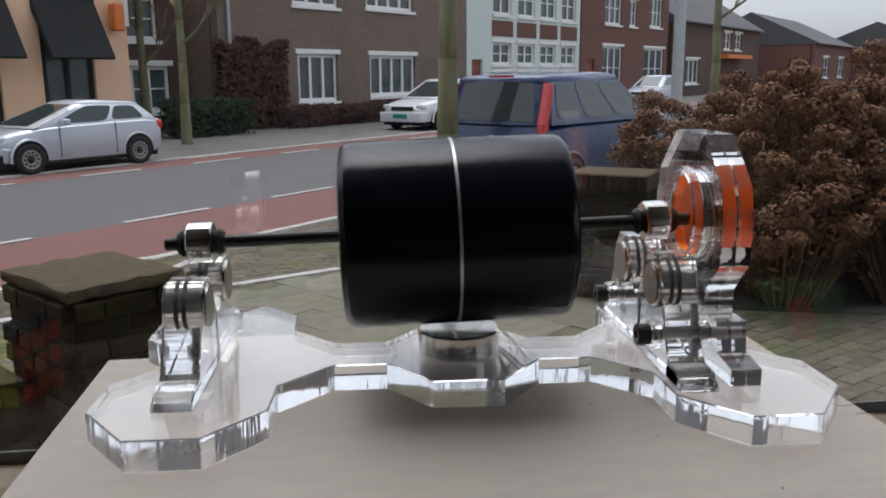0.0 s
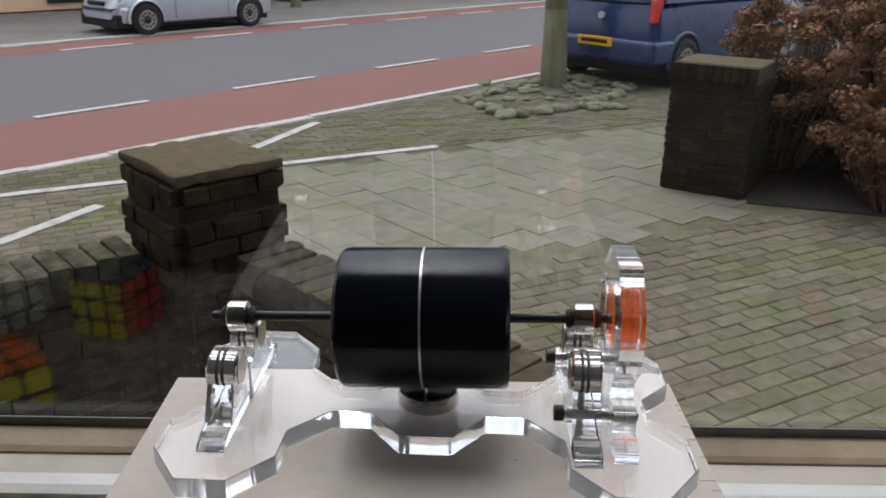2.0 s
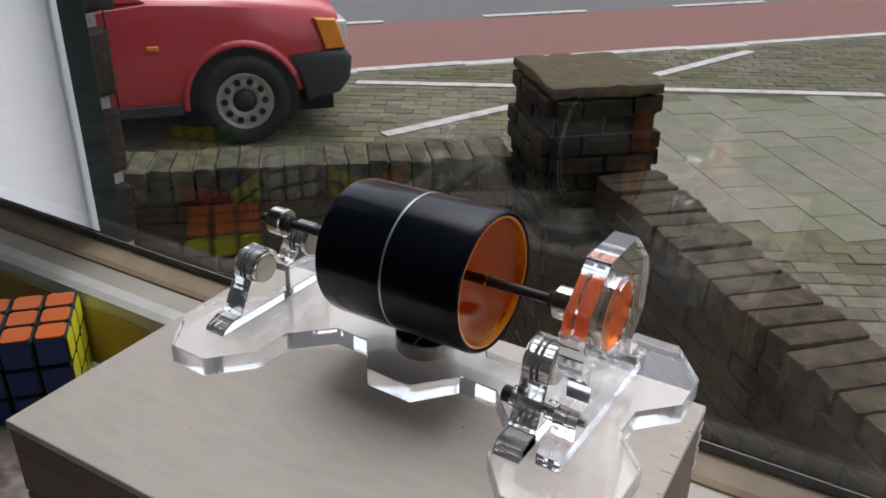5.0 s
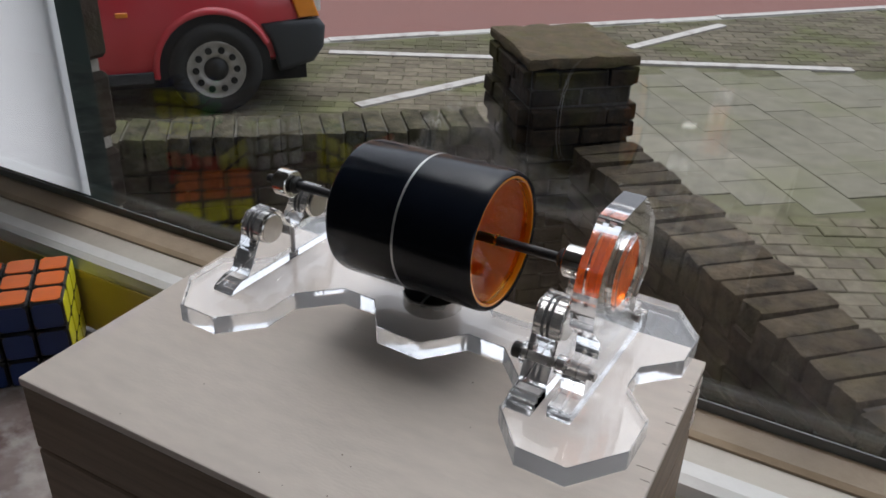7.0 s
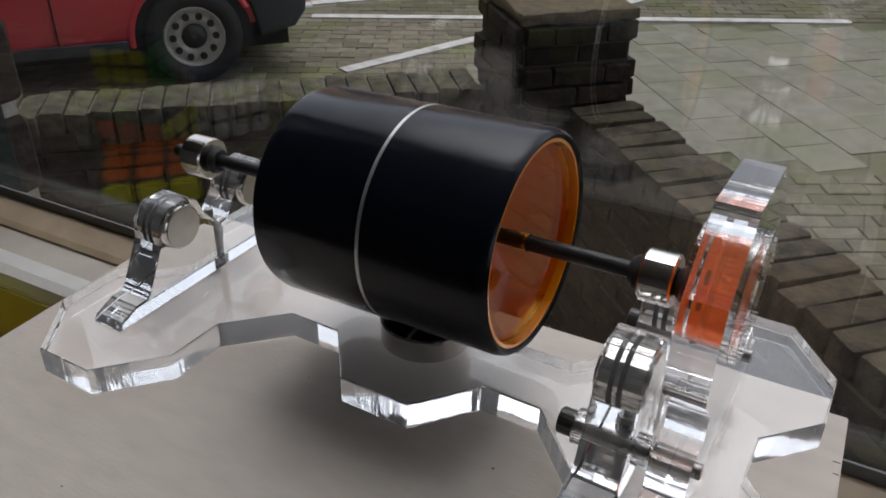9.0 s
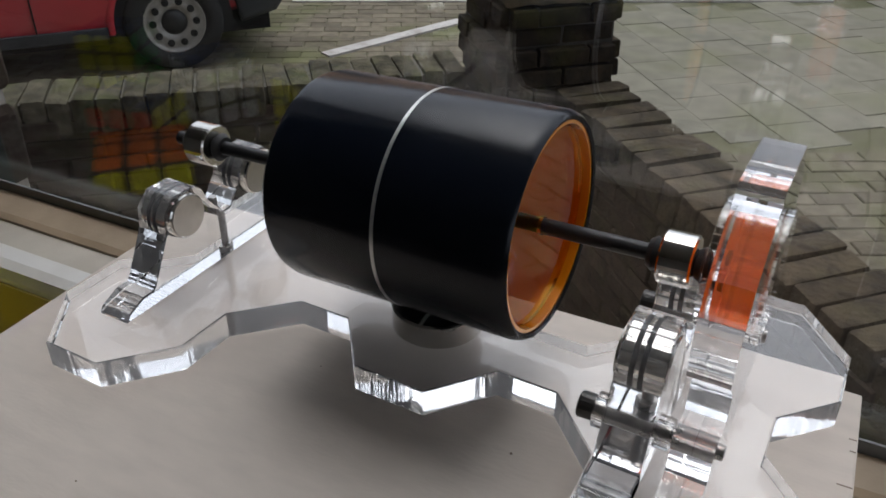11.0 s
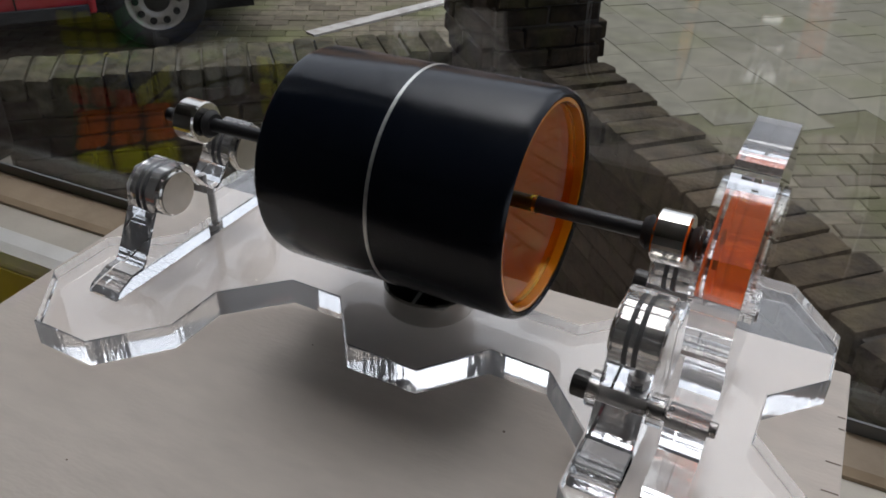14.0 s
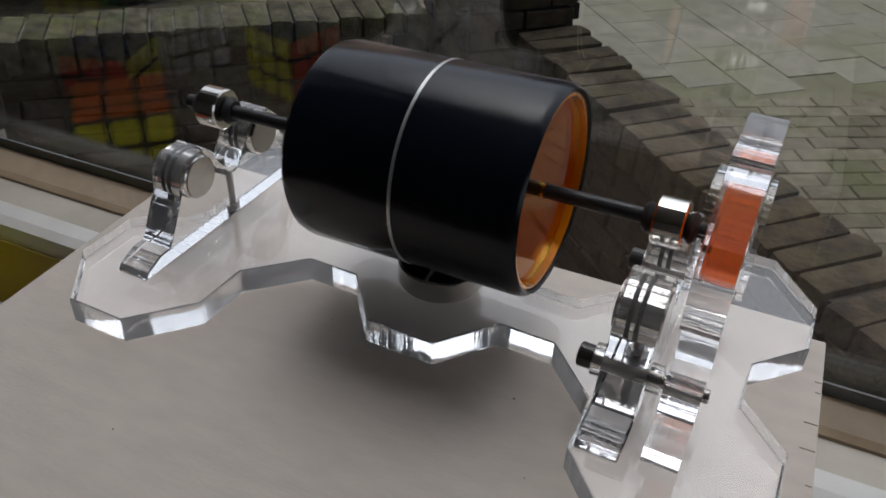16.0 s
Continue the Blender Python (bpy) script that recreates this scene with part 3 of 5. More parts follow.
for s in (-1, 1):
    bolt = part("bolt", lathe(rod(0.002, 0.059, 0.091, 0.0002), "x", (0, s * 0.0255, 0.0215), 20), STEEL, stand, "steel bolt along the stand")
    part("bolt_head", lathe([(0, 0.0565), (0.0012, 0.0565), (0.0013, 0.055), (0.0032, 0.055), (0.0035, 0.0553), (0.0035, 0.0592), (0, 0.0592)], "x", (0, s * 0.0255, 0.0215), 20), DARK_STEEL, bolt, "black socket head")
    part("washer", lathe([(0.0021, 0.0594), (0.0047, 0.0594), (0.0047, 0.0622), (0.0021, 0.0622)], "x", (0, s * 0.0255, 0.0215), 24, True), ACRYLIC, bolt, "clear plastic washer")
    part("spacer", lathe([(0.0021, 0.0748), (0.0042, 0.0748), (0.0042, 0.0785), (0.0021, 0.0785)], "x", (0, s * 0.0255, 0.0215), 24, True), ACRYLIC, bolt, "clear plastic spacer")
part("foot_block", boxm(0.0625, 0.0745, -0.0445, -0.034, PT + 0.0003, 0.0145, 0.0004), ACRYLIC, stand)

part("centre_magnet", lathe(rod(0.0142, PT + 0.0002, PT + 0.0085, 0.0006), "z", (-0.0005, 0, 0), 56), NICKEL, stand, "polished nickel disc magnet")
for ob in stand.children_recursive:
    if ob.data.materials[0] in (ACRYLIC, ORANGE_GLASS):
        ob.visible_shadow = False

# ---- the rotor floating over it ----
ROTOR = pose(0.0095, 0, 1.6395, 0, -1.6, 0)
rotor = thing("levitating_rotor", ROTOR, "black lacquered cylindrical rotor with a silver line, floating over magnets", "rotor")
RR, RL = 0.0315, 0.0375
drum = [(0.012, -RL), (RR - 0.0045, -RL), (RR - 0.0022, -RL + 0.0006), (RR - 0.0006, -RL + 0.0022), (RR, -RL + 0.0045), (RR, -0.0006), (RR - 0.0003, -0.0006), (RR - 0.0003, 0.0006), (RR, 0.0006),
        (RR, RL - 0.003), (RR - 0.0005, RL - 0.001), (RR - 0.0014, RL), (RR - 0.0024, RL - 0.0004), (RR - 0.0024, -RL + 0.004), (0.012, -RL + 0.004)]
part("drum", lathe(drum, "x", steps=96, closed=True), BLACK_LACQUER, rotor, "black lacquered drum", smooth=False)
part("silver_line", lathe([(RR - 0.0002, -0.0005), (RR + 0.0001, -0.0005), (RR + 0.0001, 0.0005), (RR - 0.0002, 0.0005)], "x", steps=96, closed=True), SILVER_LINE, rotor, "thin silver line")
liner = [(0.0, -0.004), (RR - 0.0026, -0.004), (RR - 0.0026, RL - 0.0008), (RR - 0.0036, RL - 0.0008), (RR - 0.0036, -0.003), (0.0, -0.003)]
part("liner", lathe(liner, "x", steps=64), ORANGE_LINER, rotor, "glossy orange lining")
part("end_disc", lathe([(0.0026, RL - 0.006), (RR - 0.0038, RL - 0.006), (RR - 0.0038, RL - 0.0032), (0.0026, RL - 0.0032)], "x", steps=64, closed=True), ORANGE_CAP, rotor, "clear orange disc closing the drum").visible_shadow = False
part("end_cap", lathe([(0.0, -RL + 0.0005), (0.0118, -RL + 0.0005), (0.0118, -RL + 0.0038), (0.0, -RL + 0.0038)], "x", steps=32), BLACK_LACQUER, rotor)
part("shaft", lathe(rod(0.0022, -0.0965, 0.083, 0.0004), "x", steps=24), BLACK_ROD, rotor, "matt black shaft")
for x in (-0.0845, 0.0705):
    part("ring_magnet", lathe([(0.0024, x - 0.0042), (0.0064, x - 0.0042), (0.0069, x - 0.0037), (0.0069, x + 0.0037), (0.0064, x + 0.0042), (0.0024, x + 0.0042)], "x", steps=40, closed=True), NICKEL, rotor, "polished ring magnet")
    for s in (-1, 1):
        c = x + s * 0.0060
        part("o_ring", lathe([(0.0023, c - 0.0016), (0.0035, c - 0.0016), (0.0046, c), (0.0035, c + 0.0016), (0.0023, c + 0.0016)], "x", steps=28, closed=True), RUBBER, rotor, "black rubber ring")
for ob in rotor.children:
    if ob.name.startswith(("drum", "shaft", "liner")):
        ob.data.set_sharp_from_angle(angle=radians(30))
        ob.data.shade_smooth()
        ob.data.set_sharp_from_angle(angle=radians(30))


# ---- puzzle cubes on the sill ----
def puzzle_cube(x, y, rz, top, front_, back, left, right, label, s=0.019):
    c = thing("puzzle_cube", pose(x, y, SILL_Z, 0, 0, rz), label, "puzzle cube", "puzzle cubes on the sill")
    g = 0.00035
    me = bpy.data.meshes.new("cubelet")
    one = boxm(-s / 2 + g, s / 2 - g, -s / 2 + g, s / 2 - g, -s / 2 + g, s / 2 - g, 0.0012)
    one.to_mesh(me)
    one.free()
    me.materials.append(CUBE_BLACK)
    for i, j, k in [(q % 3 - 1, q // 3 % 3 - 1, q // 9 - 1) for q in range(27)]:
        if (i, j, k) != (0, 0, 0):
            ob = new("cubelet", me)
            ob.parent = c
            ob.matrix_basis = Matrix.Translation((i * s, j * s, (k + 1.5) * s))
    e, t = s * 1.5, 0.00035
    q = s / 2 - 0.0018
    cut = 0.0022
    oct_ = [(-q, -q + cut), (-q + cut, -q), (q - cut, -q), (q, -q + cut), (q, q - cut), (q - cut, q), (-q + cut, q), (-q, q - cut)]
    for side_, rot in ((top, Matrix.Identity(4)), (front_, Matrix.Rotation(radians(90), 4, "X")), (back, Matrix.Rotation(radians(-90), 4, "X")),
                       (left, Matrix.Rotation(radians(-90), 4, "Y")), (right, Matrix.Rotation(radians(90), 4, "Y"))):
        base = prism(oct_, e - 0.0002, e + t, "z")
        me = bpy.data.meshes.new("sticker")
        base.to_mesh(me)
        base.free()
        me.materials.append(STICK[side_])
        for i in (-1, 0, 1):
            for j in (-1, 0, 1):
                st = new("sticker", me)
                st.parent = c
                st.matrix_basis = Matrix.Translation((0, 0, e)) @ rot @ Matrix.Translation((i * s, j * s, 0))
    return c


puzzle_cube(-0.3055, -0.0205, 48.2, "orange", "blue", "green", "white", "yellow", "puzzle cube with an orange top, blue and yellow sides", 0.0213)
puzzle_cube(-0.2815, -0.2075, 17.2, "blue", "green", "yellow", "orange", "red", "puzzle cube with a blue top, yellow and red sides")
puzzle_cube(-0.3886, -0.1055, -13, "blue", "orange", "red", "green", "yellow", "puzzle cube with red sides")
puzzle_cube(-0.5335, -0.2402, -17.5, "blue", "white", "yellow", "orange", "green", "puzzle cube with a blue top and a yellow side")
puzzle_cube(-0.395, -0.211, 30, "blue", "yellow", "white", "red", "white", "puzzle cube with pale sides")
# made-up carton out of view; only its green and orange mirror image matters
carton = thing("small_carton", pose(0.368, -0.181, SILL_Z, 0, 0, 12), "unseen green carton with an orange patch, added for its reflection in the pane", "carton")
part("body", boxm(-0.034, 0.034, -0.014, 0.014, 0.0005, 0.066, 0.001), GREEN_CARD, carton)
part("patch", prism([(-0.013, 0.053), (0.002, 0.058), (0.016, 0.034), (0.012, 0.012), (-0.008, 0.026)], 0.0142, 0.0146, "y"), RED_CARD, carton, "orange printed patch")

# ---- ground, road and paving ----
RZ = 51.0
UD, VD = Vector((math.cos(radians(RZ)), math.sin(radians(RZ)))), Vector((-math.sin(radians(RZ)), math.cos(radians(RZ))))
ROAD = pose(0, 0, 0, 0, 0, RZ)
PAVE_RZ = 31.0
PAVE = pose(0, 0, 0, 0, 0, PAVE_RZ)


def uv(u, v, z=0.0):
    p = UD * u + VD * v
    return Vector((p.x, p.y, z))


setting("ground", boxm(-900, 900, -900, 900, -0.6, -0.035), GROUND, "bare mossy earth reaching to the horizon")
setting("road", boxm(-60, 160, 8.35, 13.05, -0.2, -0.006), ASPHALT, "grey asphalt road", ROAD)
setting("cycle_lane", boxm(-60, 160, 6.55, 8.348, -0.2, -0.004), RED_LANE, "red asphalt cycle lane", ROAD, "cycle lane")
setting("cycle_lane", boxm(-60, 160, 13.052, 14.0, -0.2, -0.004), RED_LANE, "red asphalt cycle lane", ROAD, "cycle lane")
setting("kerb", boxm(-60, 160, 6.42, 6.545, -0.2, 0.004, 0.01), KERB, "pale concrete kerb flush with the lane", ROAD)
setting("kerb", boxm(-60, 160, 14.005, 14.12, -0.2, 0.03, 0.01), KERB, "pale concrete kerb", ROAD)
setting("pavement_far", boxm(-60, 160, 14.122, 19.5, -0.2, 0.012), FAR_PAVING, "grey pavement before the houses", ROAD, "pavement")


def stripe(u0, v0, u1, v1, width, m=ROAD):
    a, b = Vector((u0, v0, 0)), Vector((u1, v1, 0))
    d = (b - a)
    turn = Matrix.Translation((a + b) / 2) @ Matrix.Rotation(math.atan2(d.y, d.x), 4, "Z")
    h = d.length / 2
    return tagged(link("road_marking", boxm(-h, h, -width / 2, width / 2, -0.02, 0.012), ROAD_WHITE, None, m @ turn), "worn white painted road marking", "road marking", kind="structure")


for k in range(-3, 14):
    stripe(0.8 + k * 2.38, 8.36, 2.05 + k * 2.38, 8.36, 0.1)
    stripe(0.85 + k * 2.38, 13.05, 2.05 + k * 2.38, 13.05, 0.1)
for k in range(-2, 6):
    stripe(0.9 + k * 2.0, 13.98, 2.0 + k * 2.0, 13.98, 0.1)
for u0, u1 in ((-2.6, -0.2), (1.35, 2.3), (3.0, 4.5), (5.2, 9.6)):
    stripe(u0, 6.48, u1, 6.48, 0.11)
I = Matrix.Identity(4)
stripe(-3.95, 4.83, -2.62, 5.62, 0.095, I)
stripe(-2.3, 5.82, -0.38, 6.94, 0.095, I)
stripe(-3.0, 3.93, -2.6, 5.0, 0.095, I)
stripe(-2.06, 6.46, -1.64, 7.8, 0.095, I)

setting("paving_bed", boxm(-60, 60, -8, 6.42, -0.2, -0.007), JOINT, "mossy sand bed under the paving", ROAD, "pavement")


def paving(x0, x1, y0, y1, lx, ly, keep, gap, rough, bond=0.5):
    """Places of the pieces of a paved field, row by row."""
    out = []
    row = 0
    y = y0
    while y < y1 - 1e-6:
        x = x0 + (row % 2) * lx * bond
        while x < x1 - 1e-6:
            if keep(x + lx / 2, y + ly / 2):
                out.append((x + lx / 2, y + ly / 2, random.uniform(-rough, rough)))
            x += lx
        y += ly
        row += 1
    return out


def slab(lx, ly, t, b):
    bm = bmesh.new()
    lo = [(-lx / 2, -ly / 2), (lx / 2, -ly / 2), (lx / 2, ly / 2), (-lx / 2, ly / 2)]
    hi = [(x - math.copysign(b, x), y - math.copysign(b, y)) for x, y in lo]
    l = [bm.verts.new((x, y, -t)) for x, y in lo]
    m_ = [bm.verts.new((x, y, -b)) for x, y in lo]
    h = [bm.verts.new((x, y, 0)) for x, y in hi]
    for i in range(4):
        j = (i + 1) % 4
        bm.faces.new((l[i], l[j], m_[j], m_[i]))
        bm.faces.new((m_[i], m_[j], h[j], h[i]))
    bm.faces.new(h)
    return bm


def joined_slabs(name, places, lx, ly, t, b, material, label, m, category):
    verts, faces = [], []
    for x, y, z in places:
        n = len(verts)
        tx, ty = random.uniform(-0.006, 0.006), random.uniform(-0.006, 0.006)
        for dz, s in ((-t, 0), (-b, 0), (0, b)):
            for sx, sy in ((-1, -1), (1, -1), (1, 1), (-1, 1)):
                px, py = sx * (lx / 2 - s), sy * (ly / 2 - s)
                verts.append((x + px, y + py, z + dz + px * tx + py * ty))
        for k in (0, 4):
            for i in range(4):
                j = (i + 1) % 4
                faces.append((n + k + i, n + k + j, n + k + 4 + j, n + k + 4 + i))
        faces.append((n + 8, n + 9, n + 10, n + 11))
    return shell(name, material, verts, faces, label, category, "stuff", m)


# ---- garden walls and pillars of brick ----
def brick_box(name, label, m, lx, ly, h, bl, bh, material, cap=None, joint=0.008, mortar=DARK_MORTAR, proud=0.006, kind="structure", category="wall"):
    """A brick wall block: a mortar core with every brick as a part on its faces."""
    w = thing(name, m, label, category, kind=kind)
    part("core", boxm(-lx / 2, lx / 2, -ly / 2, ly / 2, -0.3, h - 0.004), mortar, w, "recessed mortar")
    bt = 0.05
    meshes = []
    for k in range(4):
        b = boxm(-bl / 2 + joint / 2, bl / 2 - joint / 2, -bt / 2, bt / 2, joint / 2, bh - joint / 2, 0.004)
        for v in b.verts:
            v.co += Vector((random.uniform(-1, 1), random.uniform(-1, 1), random.uniform(-1, 1))) * 0.0022
        me = bpy.data.meshes.new("brick")
        b.to_mesh(me)
        b.free()
        me.materials.append(material)
        meshes.append(me)
    rows = int(h / bh + 1e-6)
    for face, (length, off) in enumerate(((lx, ly / 2), (ly, lx / 2), (lx, ly / 2), (ly, lx / 2))):
        r = Matrix.Rotation(radians(90 * face), 4, "Z")
        n = max(1, round(length / bl))
        for i in range(rows):
            widths = [0.5] + [1.0] * (n - 1) + [0.5] if i % 2 else [1.0] * n
            for j, wide in enumerate(widths):
                x = (sum(widths[:j]) + wide / 2) * length / n - length / 2
                ob = new("brick", random.choice(meshes))
                ob.parent = w
                out = random.uniform(0, proud) + ({1: 0.010, 2: -0.008, 3: 0.018, 4: 0.02, 6: 0.006}.get(rows - i, 0) if cap else 0)
                ob.matrix_basis = r @ Matrix.Translation((x, -off + bt / 2 - 0.012 - out, h - (rows - i) * bh)) @ Matrix.Diagonal((wide * length / n / bl, 1, 1, 1)) @ Matrix.Rotation(radians(random.uniform(-0.7, 0.7)), 4, "Y")
    return w


PIL = pose(-0.887, 2.250, 0, 0, 0, 45)
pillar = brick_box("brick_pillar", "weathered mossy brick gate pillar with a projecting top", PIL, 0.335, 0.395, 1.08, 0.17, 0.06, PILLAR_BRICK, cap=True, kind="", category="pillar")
bm = bmesh.new()
add_box(bm, -0.182, 0.182, -0.216, 0.216, 1.084, 1.120, 0.012, 2)
bmesh.ops.subdivide_edges(bm, edges=bm.edges[:], cuts=9, use_grid_fill=True)
for v in bm.verts:
    v.co += Vector(noise.noise_vector(v.co * 14)) * 0.005 + Vector(noise.noise_vector(v.co * 38)) * 0.007
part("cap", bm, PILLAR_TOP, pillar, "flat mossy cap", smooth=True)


def low_wall(name, a, b, thick, h, label, top, pitch):
    a, b = Vector(a), Vector(b)
    d = b - a
    L = d.length
    m = Matrix.Translation(((a + b) / 2).to_3d()) @ Matrix.Rotation(math.atan2(d.y, d.x), 4, "Z")
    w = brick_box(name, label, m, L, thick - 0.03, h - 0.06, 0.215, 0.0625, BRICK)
    n = round(L / pitch)
    kinds = []
    for k in range(5):
        c = boxm(-pitch / 2 + 0.003, pitch / 2 - 0.003, -thick / 2, thick / 2, -0.03, 0.075, 0.011, 2)
        for v in c.verts:
            v.co += Vector(noise.noise_vector(v.co * 30 + Vector((k * 7, 0, 0)))) * 0.006
        me = bpy.data.meshes.new("coping_brick")
        c.to_mesh(me)
        c.free()
        me.materials.append(top)
        me.shade_smooth()
        me.set_sharp_from_angle(angle=radians(40))
        kinds.append(me)
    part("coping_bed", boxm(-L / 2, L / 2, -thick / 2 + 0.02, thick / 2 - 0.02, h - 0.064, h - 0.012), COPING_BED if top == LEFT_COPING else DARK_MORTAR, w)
    for i in range(n):
        ob = new("coping_brick", kinds[i % 5])
        ob.parent = w
        ob.matrix_basis = Matrix.Translation(((i + 0.5) * L / n - L / 2, random.uniform(-0.008, 0.008), h - 0.075 + random.uniform(-0.004, 0.004))) @ Matrix.Rotation(radians(random.uniform(-1.5, 1.5)), 4, "Z") @ Matrix.Rotation(radians(random.uniform(-1.5, 1.5)), 4, "X")
    return w


PITCH = 0.077
low_wall("garden_wall_right", (-0.66, 2.134), (1.154, 0.437), 0.215, 0.845, "low garden wall of weathered brick with a brick coping", COPING, PITCH)
low_wall("garden_wall_left", (-1.1, 2.132), (-2.75, 0.646), 0.2, 0.845, "low garden wall of weathered brick with a mossy coping", LEFT_COPING, 0.07)

P2 = pose(1.79, 5.93, 0, 0, 0, -30)
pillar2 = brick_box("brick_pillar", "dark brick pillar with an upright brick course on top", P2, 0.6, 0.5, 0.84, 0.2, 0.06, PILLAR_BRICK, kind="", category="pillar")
for k in range(10):
    for s in (-1, 1):
        part("brick", boxm(-0.3 + k * 0.06 + 0.004, -0.3 + (k + 1) * 0.06 - 0.004, s * 0.25 - 0.05, s * 0.25 + 0.012 * s + 0.02, 0.84, 0.95, 0.004), PILLAR_BRICK, pillar2)
part("core", boxm(-0.3, 0.3, -0.24, 0.24, 0.83, 0.955, 0.01), PILLAR_TOP, pillar2, "mossy flat top")
brick_box("garden_wall_back", "low dark brick wall behind the hydrangeas", pose(3.6, 7.05, 0, 0, 0, 27), 3.6, 0.24, 0.84, 0.21, 0.06, PILLAR_BRICK)
setting("flower_bed", prism([(1.95, 5.5), (2.85, 5.28), (5.0, 4.75), (8.2, 4.4), (8.2, 8.4), (2.1, 6.6)], -0.1, 0.008, "z", 0.01), SOIL, "dark bare soil of the flower bed", None, "flower bed")
setting("garden_soil", prism([(-0.9, 2.2), (-2.9, 0.4), (-2.9, 0.2), (1.1, 0.25)], -0.1, 0.0), SOIL, "dark bare soil between the garden walls", None, "soil")

# brick reveal outside the window
rev = thing("window_reveal", WIN @ pose(LEFT - 0.016, 0.034, 0), "dark brick reveal with pale mortar beside the window", "wall", kind="structure")
part("core", boxm(-0.016, -0.007, 0.0, 0.022, 0, 3.4), MORTAR, rev, "pale mortar joints")
for i in range(44):
    z = 0.404 + i * 0.064
    part("brick", boxm(-0.018, random.uniform(-0.003, 0.001), -0.001, 0.028 + random.uniform(-0.003, 0.003), z, z + 0.053, 0.004), BRICK, rev)
setting("outer_wall", boxm(-2.5, END - 0.1, 0.006, 0.06, 0, 3.4), BRICK, "dark brick outer wall of the house", WIN, "wall")

# ---- tree, stone bed ----
def bare_tree(name, m, r, h, label, seed, fork=2.6):
    rnd = random.Random(seed)
    t = thing(name, m, label, "tree")
    bm = bmesh.new()
    prev, pr = Vector((0, 0, -0.1)), r * 1.25
    for k in range(1, 9):
        z = h * k / 8
        p = Vector((rnd.uniform(-0.03, 0.03), rnd.uniform(-0.03, 0.03), z))
        rr = r * (1 - 0.6 * k / 8) * (1.08 if k == 1 else 1)
        add_tube(bm, prev, p, pr, rr, 12)
        prev, pr = p, rr
    part("trunk", bm, BARK, t, "mossy trunk", smooth=True)
    lm, tw = bmesh.new(), bmesh.new()

    def grow(p, d, length, rad, depth):
        q = p
        for _ in range(3):
            nq = q + d * length / 3
            add_tube(lm if depth < 2 else tw, q, nq, rad, rad * 0.82, 6 if depth < 2 else 4)
            rad *= 0.82
            q = nq
            d = (d + Vector((rnd.uniform(-0.2, 0.2), rnd.uniform(-0.2, 0.2), rnd.uniform(-0.05, 0.2)))).normalized()
            if depth < 4:
                for _ in range(2 if depth < 2 else 1):
                    side = Vector((rnd.uniform(-1, 1), rnd.uniform(-1, 1), rnd.uniform(-0.1, 0.7))).normalized()
                    grow(q, (d * 0.55 + side * 0.75).normalized(), length * 0.62, rad * 0.6, depth + 1)
    for k in range(7):
        a = k * 2.4 + rnd.uniform(-0.3, 0.3)
        grow(Vector((0, 0, fork + (h - fork) * k / 7)), Vector((math.cos(a), math.sin(a), 0.75)).normalized(), 1.9 - k * 0.1, r * 0.34, 0)
    part("limbs", lm, BARK, t, smooth=True)
    part("crown", tw, DRY_STEM, t, "bare winter twigs")
    return t


bare_tree("street_tree", pose(0.9, 10.35, 0), 0.14, 7.5, "bare street tree with a mossy trunk in a stone-edged bed", 3)
bare_tree("street_tree", pose(-4.75, 21.0, 0), 0.115, 8.0, "bare street tree before a brick house", 5, 2.4)
bare_tree("street_tree", pose(-6.6, 24.5, 0), 0.13, 8.0, "bare street tree before a shop", 8, 2.0)

bm = bmesh.new()
rnd = random.Random(4)
edge = [(-0.2, 9.2), (0.3, 8.3), (1.2, 9.05), (1.85, 10.2), (1.2, 10.9), (0.5, 10.3)]
for i in range(len(edge)):
    a, b = Vector(edge[i]), Vector(edge[(i + 1) % len(edge)])
    for k in range(8):
        p = a.lerp(b, k / 8)
        s = rnd.uniform(0.07, 0.13)
        r = bmesh.ops.create_icosphere(bm, subdivisions=2, radius=s, matrix=Matrix.Translation((p.x + rnd.uniform(-0.05, 0.05), p.y + rnd.uniform(-0.05, 0.05), 0.01)) @ Matrix.Diagonal((1, 1, 0.55, 1)))
        for v in r["verts"]:
            v.co += Vector(noise.noise_vector(v.co * 7)) * 0.05
for k in range(60):
    p = Vector((rnd.uniform(0.0, 1.6), rnd.uniform(8.7, 10.6)))
    s = rnd.uniform(0.05, 0.11)
    bmesh.ops.create_icosphere(bm, subdivisions=1, radius=s, matrix=Matrix.Translation((p.x, p.y, 0.01)) @ Matrix.Diagonal((1, 1, 0.4, 1)))
tagged(link("stone_bed", bm, STONE, None, None, True), "mossy rubble stones round a street tree", "stones", kind="stuff")


# ---- pale bag on the low wall ----
bm = bmesh.new()
bmesh.ops.create_icosphere(bm, subdivisions=4, radius=1)
for v in bm.verts:
    d = v.co.copy()
    fold = 0.75 + 0.3 * noise.noise(d * 2.2) + 0.1 * noise.noise(d * 7)
    v.co = Vector((d.x * 0.27 * fold, d.y * 0.13 * fold, max(0.0, 0.15 + d.z * 0.19 * fold)))
tagged(link("plastic_bag", bm, BAG, None, pose(2.56, 6.52, 0.84, 0, 0, 27), True), "crumpled pale plastic bag lying on the low brick wall", "bag")


